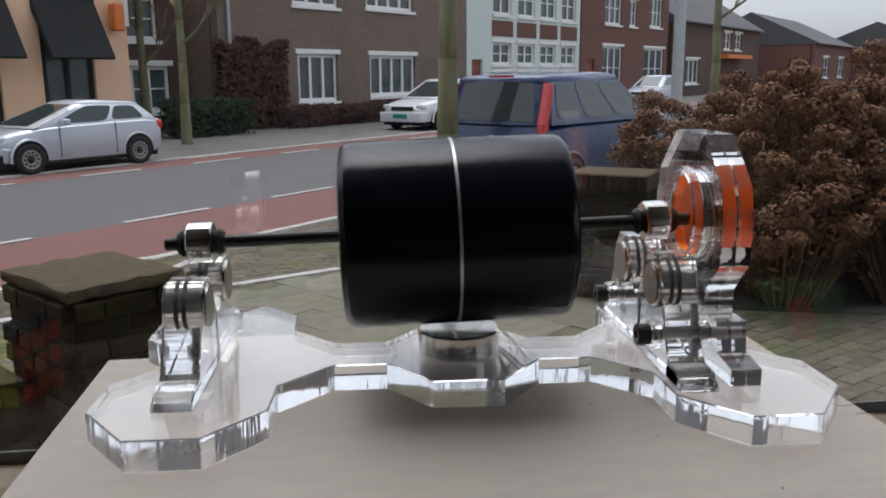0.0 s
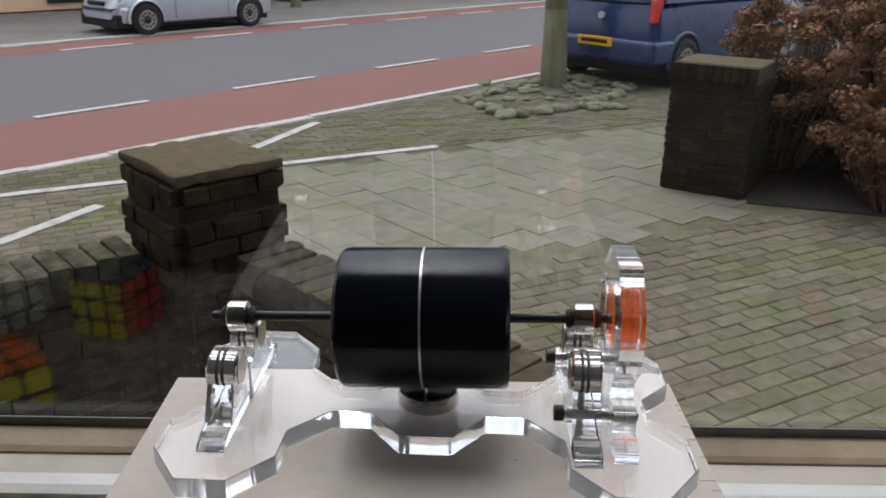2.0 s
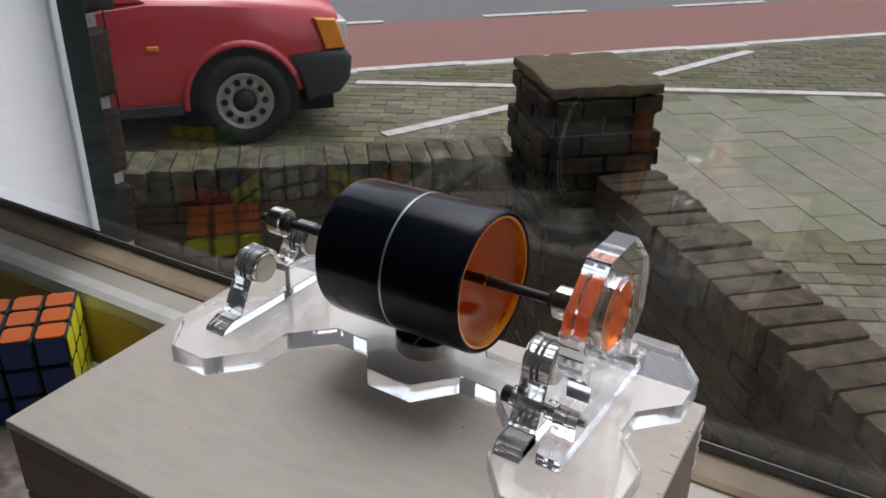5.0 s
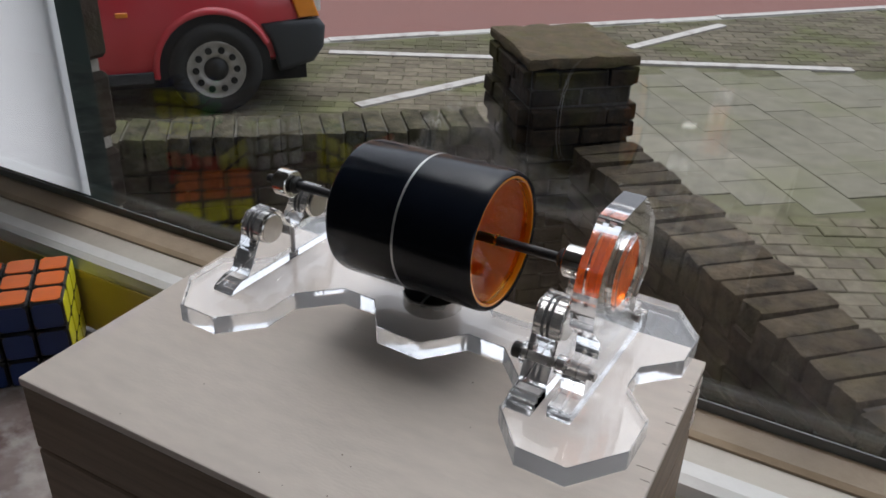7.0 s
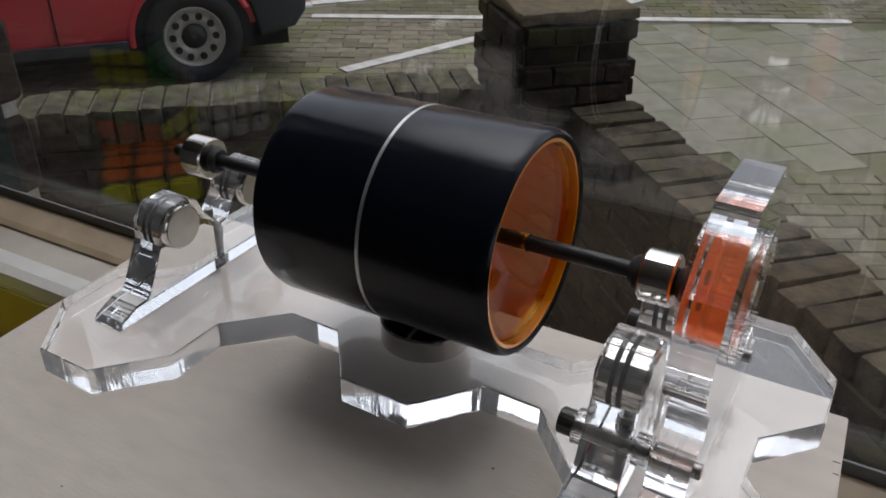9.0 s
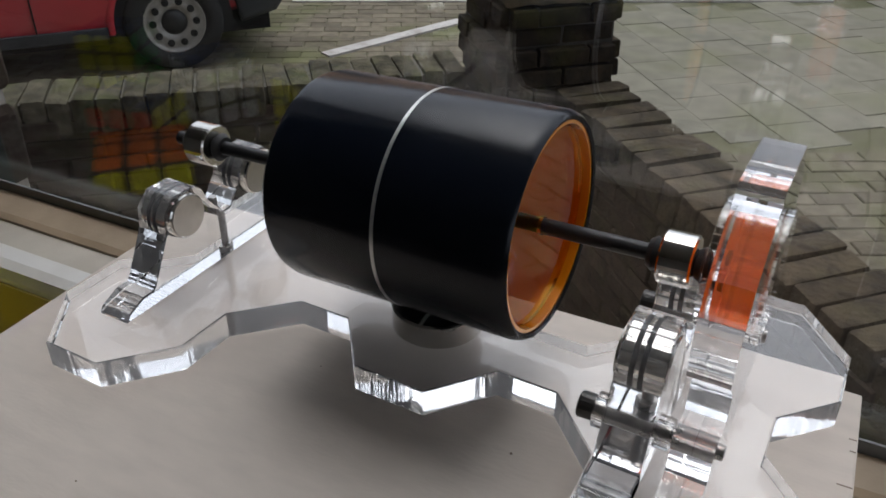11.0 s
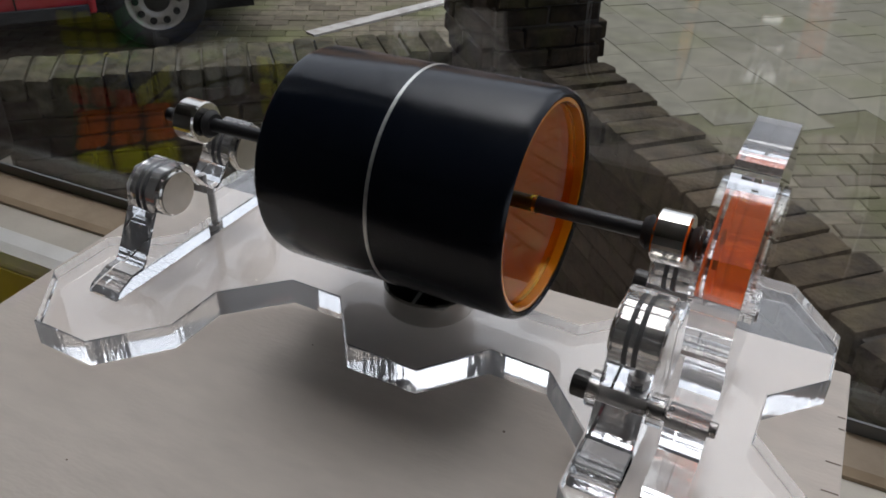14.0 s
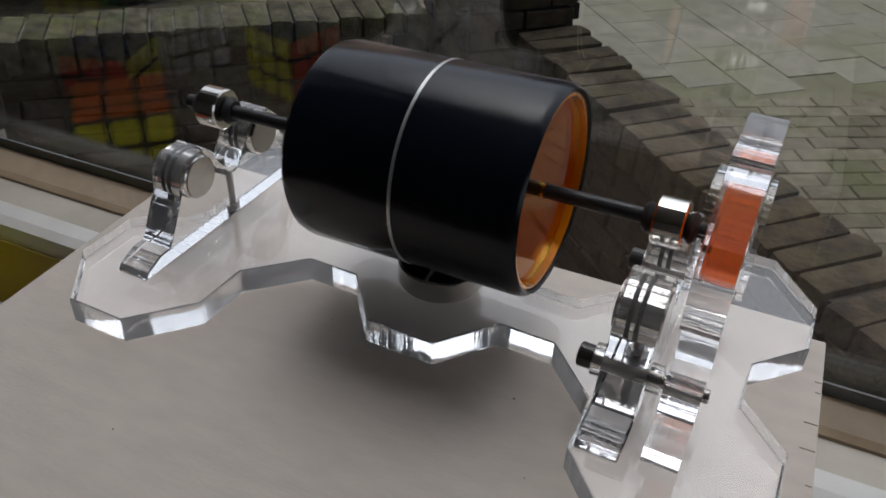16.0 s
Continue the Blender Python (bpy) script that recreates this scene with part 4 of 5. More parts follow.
# ---- dry hydrangeas ----
def hydrangea(x, y, r, h, n, seed):
    rnd = random.Random(seed)
    t = thing("hydrangea_bush", pose(x, y, 0.02), "brown dried hydrangea bush with withered flower heads", "bush", "hydrangea bushes")
    stems, heads, leaves = bmesh.new(), [], bmesh.new()
    hv, hf = [], []
    for k in range(int(n * 1.25)):
        a, q = rnd.uniform(0, 2 * math.pi), math.sqrt(rnd.uniform(0.0, 1))
        top = Vector((math.cos(a) * r * q, math.sin(a) * r * q, h * (1.02 - 0.62 * q * q) * rnd.uniform(0.8, 1.03)))
        foot = Vector((top.x * 0.35, top.y * 0.35, -0.03))
        midp = foot.lerp(top, 0.55) + Vector((rnd.uniform(-0.06, 0.06), rnd.uniform(-0.06, 0.06), 0.08))
        add_tube(stems, foot, midp, 0.009, 0.006, 5)
        add_tube(stems, midp, top, 0.006, 0.004, 5)
        hr = rnd.uniform(0.085, 0.14)
        for p in range(210):
            d = Vector((rnd.gauss(0, 1), rnd.gauss(0, 1), rnd.gauss(0.15, 0.9))).normalized()
            c = top + Vector((d.x, d.y, d.z * 0.75)) * hr * rnd.uniform(0.72, 1.04)
            tx = d.orthogonal().normalized()
            tx.rotate(Matrix.Rotation(rnd.uniform(0, 6.28), 3, d))
            ty = d.cross(tx)
            s = rnd.uniform(0.009, 0.018)
            i = len(hv)
            lift = d * s * rnd.uniform(-0.5, 0.7)
            hv += [c - tx * s, c - ty * s * 0.9 + lift, c + tx * s, c + ty * s * 0.9 - lift * 0.4]
            hf.append((i, i + 1, i + 2, i + 3))
        for p in range(6):
            c = foot.lerp(top, rnd.uniform(0.3, 0.95)) + Vector((rnd.uniform(-0.09, 0.09), rnd.uniform(-0.09, 0.09), 0))
            s = rnd.uniform(0.02, 0.05)
            d = Vector((rnd.uniform(-1, 1), rnd.uniform(-1, 1), rnd.uniform(-1.2, 0.2))).normalized()
            o = d.orthogonal().normalized()
            leaves.faces.new([leaves.verts.new(w) for w in (c, c + d * s + o * s * 0.4, c + d * s * 2.1, c + d * s - o * s * 0.3)])
    part("stems", stems, DRY_STEM, t, "thin brown stems")
    shell("flower_heads", DRY_FLOWER, [tuple(v) for v in hv], hf, "withered brown flower heads", "", "", None, t)
    part("leaves", leaves, DRY_LEAF, t, "curled dead leaves")


for i, (x, y, r, h, n) in enumerate(((2.45, 6.55, 0.62, 1.5, 62), (3.05, 5.6, 0.75, 1.66, 80), (3.25, 6.7, 0.75, 1.68, 75), (4.1, 6.3, 0.85, 1.78, 90), (3.95, 5.45, 0.8, 1.6, 85), (5.0, 5.6, 0.9, 1.75, 80), (2.95, 5.45, 0.42, 1.1, 30))):
    hydrangea(x, y, r, h, n, 20 + i)


# ---- cars ----
def car(name, m, label, paint, L, W, axles, wr, lower, cabin, glass, belt_w, roof_w, lip=-8):
    """A car along +x from its rear at 0. lower: (x, top, half width) stations of the body, cabin: base and roof x positions with heights."""
    c = thing(name, m, label, "car")
    bm = bmesh.new()
    rings = []
    for x, top, w, zb in lower:
        half_ = [(w * 0.86, zb), (w * 0.97, zb + 0.05), (w, zb + 0.2), (w * 1.0, (zb + top) / 2 + 0.06), (w * 0.965, top - 0.06), (w * 0.9, top - 0.012), (w * 0.6, top + 0.012), (0, top + 0.02)]
        ring = half_ + [(-y, z) for y, z in half_[::-1][1:]]
        rings.append([bm.verts.new((x, y, z)) for y, z in ring])
    for a, b in zip(rings, rings[1:]):
        n = len(a)
        for i in range(n):
            bm.faces.new((a[i], a[(i + 1) % n], b[(i + 1) % n], b[i]))
    bm.faces.new(rings[0][::-1])
    bm.faces.new(rings[-1])
    bmesh.ops.recalc_face_normals(bm, faces=bm.faces[:])
    body = part("body", bm, paint, c, "", smooth=True)
    body.data.set_sharp_from_angle(angle=radians(38))
    (xr, zr), (xrt, zrt), (xft, zft), (xf, zf) = cabin
    bm = bmesh.new()
    b_, r_ = belt_w / 2, roof_w / 2
    rings = []
    for k in range(7):
        s = k / 6
        s2 = s ** 1.0
        z_r, z_f = zr + (zrt - zr) * s2, zf + (zft - zf) * s2
        w = b_ + (r_ - b_) * s ** 1.25
        x0, x1 = xr + (xrt - xr) * s ** 1.15, xf + (xft - xf) * s
        rings.append([bm.verts.new(p) for p in ((x0 + 0.1, w, z_r), (x1 - 0.1, w, z_f), (x1, w * 0.82, z_f), (x1 + 0.03, 0, z_f), (x1, -w * 0.82, z_f), (x1 - 0.1, -w, z_f), (x0 + 0.1, -w, z_r), (x0, -w * 0.8, z_r), (x0 - 0.02, 0, z_r), (x0, w * 0.8, z_r))])
    for a, b in zip(rings, rings[1:]):
        for i in range(10):
            bm.faces.new((a[i], a[(i + 1) % 10], b[(i + 1) % 10], b[i]))
    bm.faces.new(rings[-1])
    bmesh.ops.recalc_face_normals(bm, faces=bm.faces[:])
    cabin_ob = part("cabin", bm, paint, c, "", smooth=True)
    cabin_ob.data.set_sharp_from_angle(angle=radians(50))

    def at(f, h, lift):
        """A place on the cabin's side: f from rear to front, h from belt to roof."""
        x0, x1 = xr + (xrt - xr) * h ** 1.15 + 0.1, xf + (xft - xf) * h - 0.1
        z0, z1 = zr + (zrt - zr) * h, zf + (zft - zf) * h
        return x0 + (x1 - x0) * f, b_ + (r_ - b_) * h ** 1.25 + lift, z0 + (z1 - z0) * f

    for s in (-1, 1):
        for f0, f1, h0, h1 in glass:
            rim = []
            for k in range(20):
                a = 2 * math.pi * k / 20
                ca, sa = math.cos(a), math.sin(a)
                rim.append(((f0 + f1) / 2 + (f1 - f0) / 2 * math.copysign(abs(ca) ** 0.35, ca), (h0 + h1) / 2 + (h1 - h0) / 2 * math.copysign(abs(sa) ** 0.35, sa)))
            bm = bmesh.new()
            loops = []
            for lift in (-0.02, 0.007):
                loops.append([bm.verts.new((x, s * y, z)) for x, y, z in (at(f, h, lift) for f, h in rim)])
            for i in range(20):
                bm.faces.new((loops[0][i], loops[0][(i + 1) % 20], loops[1][(i + 1) % 20], loops[1][i]))
            bm.faces.new(loops[1])
            bmesh.ops.recalc_face_normals(bm, faces=bm.faces[:])
            part("side_window", bm, CAR_GLASS, c, "dark side window")
    for nm, end in (("rear_window", -1), ("windscreen", 1)):
        bm = bmesh.new()
        rows_ = []
        for h in (0.08, 0.5, 0.93):
            w = b_ + (r_ - b_) * h ** 1.25
            x = xr + (xrt - xr) * h ** 1.15 if end < 0 else xf + (xft - xf) * h
            z = zr + (zrt - zr) * h if end < 0 else zf + (zft - zf) * h
            rows_.append([bm.verts.new((x + end * (0.008 + bow), w * 0.8 * k, z)) for k, bow in ((-0.95, 0.001), (0, 0.026), (0.95, 0.001))])
        for p, q in zip(rows_, rows_[1:]):
            for i in range(2):
                bm.faces.new((p[i], p[i + 1], q[i + 1], q[i]))
        bmesh.ops.recalc_face_normals(bm, faces=bm.faces[:])
        part(nm, bm, CAR_GLASS, c, "dark glass", smooth=True)
    bm = bmesh.new()
    rings = []
    for k, (dx, dz) in enumerate(((0.0, -0.05), (0.0, 0.0), (0.14, 0.035), (0.4, 0.05))):
        x0, x1, w = xrt - 0.03 + dx, xft + 0.04 - dx * 1.2, r_ + 0.012 - dx * 0.25
        rings.append([bm.verts.new((x, y, z + dz)) for x, y, z in ((x0, w * 0.85, zrt), (x0 + 0.1, w, zrt), (x1 - 0.1, w, zft), (x1, w * 0.8, zft), (x1, -w * 0.8, zft), (x1 - 0.1, -w, zft), (x0 + 0.1, -w, zrt), (x0, -w * 0.85, zrt))])
    for a, b in zip(rings, rings[1:]):
        for i in range(8):
            bm.faces.new((a[i], a[(i + 1) % 8], b[(i + 1) % 8], b[i]))
    bm.faces.new(rings[-1])
    bmesh.ops.recalc_face_normals(bm, faces=bm.faces[:])
    part("roof", bm, paint, c, "", smooth=True)
    for ax in axles:
        for s in (-1, 1):
            side_y = s * W / 2
            arch = [(ax + math.cos(radians(a)) * wr * 1.2, wr + math.sin(radians(a)) * wr * 1.2) for a in range(-15, 196, 10)]
            part("wheel_well", prism(arch, side_y - 0.09 * s, side_y + 0.006 * s, "y"), UNDER, c, "dark wheel arch")
            bm = bmesh.new()
            lo_ = lip if ax == axles[-1] else -8
            for i in range(17):
                a0, a1 = (radians(lo_ + (186 - lo_) * q / 16) for q in (i, i + 1))
                if i < 16:
                    ring = []
                    for a in (a0, a1):
                        ring.append([bm.verts.new((ax + math.cos(a) * q, side_y + s * d, wr + math.sin(a) * q)) for q, d in ((wr * 1.17, 0.01), (wr * 1.19, 0.024), (wr * 1.28, 0.016), (wr * 1.32, -0.01))])
                    for k in range(3):
                        bm.faces.new((ring[0][k], ring[0][k + 1], ring[1][k + 1], ring[1][k]))
            bmesh.ops.recalc_face_normals(bm, faces=bm.faces[:])
            part("arch_lip", bm, paint, c, "", smooth=True)
            wheel = part("wheel", lathe([(wr * 0.62, -0.09), (wr * 0.95, -0.09), (wr, -0.06), (wr, 0.06), (wr * 0.95, 0.088), (wr * 0.82, 0.095), (wr * 0.64, 0.085), (wr * 0.62, 0.07)], "y", (ax, side_y - s * 0.055, wr), 40, True), TYRE, c, "black tyre", smooth=True)
            part("rim", lathe([(0.0, 0.035 * s), (wr * 0.2, 0.04 * s), (wr * 0.3, 0.07 * s), (wr * 0.42, 0.078 * s), (wr * 0.52, 0.06 * s), (wr * 0.6, 0.085 * s), (wr * 0.63, 0.085 * s), (wr * 0.63, -0.02 * s)], "y", (ax, side_y - s * 0.05, wr), 40), RIM_STEEL, wheel, "worn silver steel rim", smooth=True)
            part("hub_cap", lathe([(0.0, 0.088 * s), (wr * 0.2, 0.082 * s), (wr * 0.26, 0.06 * s), (wr * 0.26, 0.0)], "y", (ax, side_y - s * 0.05, wr), 24), RUBBER, wheel, "black hub cap", smooth=True)
            for k in range(10):
                a = k * math.pi / 5
                part("rim_hole", lathe([(0, 0.0), (wr * 0.075, 0.0), (wr * 0.075, 0.006 * s), (0, 0.006 * s)], "y", (ax + math.cos(a) * wr * 0.435, side_y + s * 0.0255, wr + math.sin(a) * wr * 0.435), 10), UNDER, wheel)
    part("underbody", boxm(0.15, L - 0.15, -W / 2 + 0.1, W / 2 - 0.1, 0.16, 0.4), UNDER, c)
    return c


def bumper(c, x0, x1, W, z0, z1, material, label):
    part("bumper", boxm(x0, x1, -W / 2 - 0.015, W / 2 + 0.015, z0, z1, 0.05, 3), material, c, label, smooth=True)


# red hatchback: front axle near the garden wall, facing along the road
RW, RLn = 1.57, 3.6
red = car("red_hatchback", Matrix.Translation(uv(0.296 - 2.87, 4.93 + RW / 2 - 0.03)) @ pose(0, 0, 0, 0, 0, RZ), "faded red boxy hatchback with grey bumpers, parked in a bay", CAR_RED, RLn, RW, (0.55, 2.87), 0.285,
          ((0.0, 0.8, 0.66, 0.3), (0.08, 0.88, 0.76, 0.22), (0.6, 0.9, 0.785, 0.2), (2.0, 0.9, 0.785, 0.2), (2.35, 0.94, 0.785, 0.2), (2.7, 0.925, 0.785, 0.2), (3.1, 0.885, 0.775, 0.25), (3.38, 0.845, 0.75, 0.3), (3.5, 0.79, 0.72, 0.33), (3.54, 0.64, 0.70, 0.35)),
          ((0.05, 0.88), (0.35, 1.34), (1.75, 1.35), (2.45, 0.9)), ((0.06, 0.5, 0.14, 0.9), (0.54, 0.95, 0.12, 0.9)), 1.5, 1.22, 24)
bm = prism([(3.16, 0.545), (3.64, 0.565), (3.69, 0.51), (3.67, 0.38), (3.58, 0.29), (3.29, 0.235), (3.262, 0.34), (3.225, 0.44)], -RW / 2 - 0.012, RW / 2 + 0.012, "y", 0.035, 3)
for v in bm.verts:
    v.co.x -= max(0.0, v.co.x - 3.2) * 0.28 * (abs(v.co.y) / (RW / 2)) ** 4
part("bumper", bm, PLASTIC_GREY, red, "dark grey plastic bumper", smooth=True)
bumper(red, -0.1, 0.3, RW, 0.32, 0.55, PLASTIC_GREY, "dark grey plastic bumper")
for s in (-1, 1):
    part("indicator", prism([(3.34, 0.765), (3.47, 0.755), (3.53, 0.575), (3.4, 0.57)], s * 0.74 - 0.04, s * 0.74 + 0.012, "y", 0.008), LAMP_AMBER, red, "amber corner lamp")
    part("headlight", boxm(3.46, 3.555, s * 0.6 - 0.13, s * 0.6 + 0.11, 0.59, 0.735, 0.02, 2), LAMP_CLEAR, red, "clear square headlight")
    part("side_repeater", boxm(2.33, 2.4, s * 0.788 - 0.008, s * 0.788 + 0.012, 0.62, 0.65, 0.004), LAMP_AMBER, red, "small amber side lamp")
    part("door_gap", boxm(2.12, 2.128, s * 0.784 - 0.01, s * 0.784 + 0.004, 0.25, 0.88), UNDER, red)
    part("wing_mirror", boxm(2.1, 2.2, s * 0.87 - 0.09, s * 0.87 + 0.06, 0.9, 1.0, 0.025, 2), PLASTIC_GREY, red, "black door mirror", smooth=True)
    part("sill_trim", boxm(0.9, 2.5, s * 0.786 - 0.01, s * 0.786 + 0.008, 0.22, 0.29, 0.005), PLASTIC_GREY, red)
part("wiper", boxm(2.36, 2.42, -0.5, 0.1, 0.925, 0.94, 0.004), RUBBER, red, "black wiper")
part("washer_jet", lathe(rod(0.018, 0.9, 0.93, 0.006), "z", (2.5, -0.2, 0), 12), RUBBER, red, "black washer jet")

# blue tall hatchback seen from behind
BW = 1.7
blue = car("blue_hatchback", Matrix.Translation(uv(9.15, 5.5)) @ pose(0, 0, 0, 0, 0, RZ - 4), "dark blue tall hatchback with upright red tail lamps", CAR_BLUE, 4.0, BW, (0.62, 3.1), 0.3,
           ((0.0, 0.92, 0.74, 0.38), (0.06, 1.03, 0.83, 0.28), (0.7, 1.05, 0.85, 0.22), (2.4, 1.04, 0.85, 0.22), (3.0, 1.0, 0.85, 0.22), (3.6, 0.86, 0.8, 0.28), (3.95, 0.66, 0.66, 0.36)),
           ((0.02, 1.04), (0.17, 1.62), (2.1, 1.65), (3.15, 1.02)), ((0.05, 0.27, 0.14, 0.9), (0.31, 0.6, 0.12, 0.92), (0.63, 0.95, 0.1, 0.88)), 1.66, 1.4)
bumper(blue, -0.1, 0.35, BW, 0.32, 0.6, CAR_BLUE, "blue rear bumper")
for s in (-1, 1):
    part("tail_lamp", prism([(-0.03, 0.82), (0.08, 0.82), (0.22, 1.55), (0.12, 1.57), (-0.02, 1.06)], s * 0.745 - 0.05, s * 0.745 + 0.05, "y", 0.01), LAMP_RED, blue, "tall red tail lamp")
part("number_plate", boxm(-0.135, -0.1, -0.26, 0.26, 0.5, 0.61, 0.004), PLATE_YELLOW, blue, "yellow number plate")
part("plate_bars", boxm(-0.139, -0.134, -0.2, 0.2, 0.535, 0.578), UNDER, blue, "dark plain bar")
part("badge", lathe([(0, -0.03), (0.045, -0.03), (0.045, 0.0), (0, 0.0)], "x", (-0.005, 0, 0.86), 24), LAMP_CLEAR, blue, "oval badge")
part("high_brake_lamp", boxm(0.2, 0.2, -0.2, 0.2, 1.635, 1.66), LAMP_RED, blue, "red brake lamp strip")

# silver three-door hatchback on the far side, facing the other way
SW = 1.63
sil = car("silver_hatchback", Matrix.Translation(uv(10.47, 13.9 + SW / 2)) @ pose(0, 0, 0, 0, 0, RZ + 180) @ Matrix.Scale(0.91, 4), "silver three-door hatchback parked at the far kerb", CAR_SILVER, 3.85, SW, (0.68, 3.1), 0.3,
          ((0.0, 0.8, 0.66, 0.35), (0.08, 0.95, 0.78, 0.25), (0.6, 0.97, 0.815, 0.2), (2.2, 0.93, 0.815, 0.2), (2.8, 0.9, 0.81, 0.2), (3.35, 0.79, 0.77, 0.24), (3.62, 0.68, 0.68, 0.28), (3.72, 0.5, 0.58, 0.32)),
          ((0.02, 0.9), (0.45, 1.29), (1.85, 1.33), (3.05, 0.88)), ((0.1, 0.42, 0.2, 0.86), (0.46, 0.9, 0.14, 0.88)), 1.5, 1.14)
for s in (-1, 1):
    part("headlight", boxm(3.36, 3.6, s * 0.58 - 0.1, s * 0.58 + 0.1, 0.62, 0.74, 0.04, 3), LAMP_CLEAR, sil, "clear headlight", smooth=True)
    part("tail_lamp", boxm(0.02, 0.16, s * 0.7 - 0.1, s * 0.7 + 0.07, 0.72, 0.92, 0.03, 2), LAMP_RED, sil, "red tail lamp", smooth=True)
    part("wing_mirror", boxm(2.3, 2.45, s * 0.9 - 0.1, s * 0.9 + 0.08, 0.92, 1.04, 0.03, 2), CAR_SILVER, sil, "", smooth=True)
    part("door_gap", boxm(1.2, 1.21, s * 0.813 - 0.01, s * 0.813 + 0.004, 0.3, 0.92), UNDER, sil)
    part("door_gap", boxm(2.45, 2.46, s * 0.813 - 0.01, s * 0.813 + 0.004, 0.3, 0.9), UNDER, sil)
bm = boxm(3.3, 3.78, -0.76, 0.76, 0.24, 0.54, 0.08, 4)
for v in bm.verts:
    v.co.x -= max(0.0, v.co.x - 3.3) * 0.5 * (abs(v.co.y) / 0.76) ** 3
part("bumper", bm, CAR_SILVER, sil, "silver front bumper", smooth=True)
part("grille", boxm(3.66, 3.74, -0.3, 0.3, 0.56, 0.64, 0.01), UNDER, sil, "dark grille")


def pale_car(u, v, paint, label):
    p = car("parked_car", Matrix.Translation(uv(u, v)) @ pose(0, 0, 0, 0, 0, RZ + 180), label, paint, 4.1, 1.72, (0.7, 3.25), 0.31,
            ((0.0, 0.86, 0.7, 0.35), (0.08, 0.98, 0.82, 0.25), (0.6, 1.0, 0.86, 0.2), (2.3, 0.97, 0.86, 0.2), (3.0, 0.94, 0.85, 0.2), (3.7, 0.82, 0.8, 0.24), (4.02, 0.65, 0.68, 0.3)),
            ((0.1, 0.98), (0.45, 1.46), (2.0, 1.48), (3.1, 0.95)), ((0.08, 0.42, 0.14, 0.88), (0.46, 0.93, 0.12, 0.88)), 1.58, 1.25)
    bumper(p, 3.75, 4.14, 1.55, 0.26, 0.56, paint, "front bumper")
    for s in (-1, 1):
        part("headlight", boxm(3.7, 4.0, s * 0.62 - 0.14, s * 0.62 + 0.12, 0.64, 0.78, 0.04, 2), LAMP_CLEAR, p, "clear headlight", smooth=True)
    part("grille", boxm(3.98, 4.06, -0.4, 0.4, 0.6, 0.72, 0.01), UNDER, p)
    return p


p1 = pale_car(24.0, 15.2, CAR_WHITE, "pale silver hatchback with a green plate, parked before a brick house")
part("number_plate", boxm(4.13, 4.16, -0.26, 0.26, 0.38, 0.5), mat("green_plate", (0.02, 0.25, 0.22), rough=0.4, vary=0.05, scale=20), p1, "green number plate")
pale_car(32.5, 15.4, CAR_WHITE, "pale car parked along the far kerb")
pale_car(44.0, 15.6, CAR_SILVER, "light blue-grey car parked along the far kerb")
pale_car(52.0, 5.4, CAR_SILVER, "light blue-grey car parked beyond the hydrangeas")


# ---- houses on the far side ----
def house(name, label, u0, u1, v, h, wall_m, wins, roof=2.4, depth=8.0, frame_m=TRIM_WHITE, doors=(), eave=0.35):
    """A terraced house: a facade wall with real openings, windows with frame, bars and panes, and a pitched roof."""
    t = thing(name, ROAD @ pose(u0, v, 0), label, "house")
    W = u1 - u0
    holes = [w[:4] for w in wins] + [d[:4] for d in doors]
    xs = sorted({0.0, W, *[q for a, b, _, _ in holes for q in (a - u0, b - u0)]})
    zs = sorted({0.0, h, *[q for _, _, a, b in holes for q in (a, b)]})
    bm = bmesh.new()
    for x0, x1 in zip(xs, xs[1:]):
        for z0, z1 in zip(zs, zs[1:]):
            cx_, cz_ = (x0 + x1) / 2 + u0, (z0 + z1) / 2
            if not any(a < cx_ < b and c < cz_ < d for a, b, c, d in holes):
                add_box(bm, x0, x1, 0, 0.3, z0, z1)
    part("wall", bm, wall_m, t)
    bm = boxm(0, W, 0.4, depth, 0, h)
    part("wall", bm, wall_m, t)
    part("roof", prism([(-eave, h), (depth / 2, h + roof), (depth + eave, h), (depth + eave, h - 0.12), (-eave, h - 0.12)], -0.05, W + 0.05, "x"), ROOF, t, "dark tiled roof")
    for a, b, c, d, cols, rows_ in wins:
        a, b = a - u0, b - u0
        f = boxm(a, b, 0.1, 0.16, c, c + 0.14)
        add_box(f, a, b, 0.1, 0.16, d - 0.14, d)
        for k in range(cols + 1):
            x = a + (b - a - 0.1) * k / cols
            add_box(f, x, x + (0.17 if k in (0, cols) else 0.11), 0.098, 0.158, c + 0.1, d - 0.1)
        if rows_ > 1:
            for k in range(1, rows_):
                z = c + (d - c) * k / rows_
                add_box(f, a + 0.1, b - 0.1, 0.104, 0.15, z - 0.025, z + 0.025)
        w = part("window", f, frame_m, t, "white window frame")
        part("pane", boxm(a, b, 0.165, 0.18, c, d), DARK_PANE, w, "dark reflecting panes")
        part("lintel", boxm(a - 0.12, b + 0.12, -0.05, 0.1, d - 0.02, d + 0.14), frame_m, w, "white lintel")
        part("sill", boxm(a - 0.08, b + 0.08, -0.08, 0.1, c - 0.1, c + 0.01), frame_m, w, "white sill")
    for a, b, c, d, dm in doors:
        part("door", boxm(a - u0, b - u0, 0.12, 0.2, c, d), dm, t)
    return t


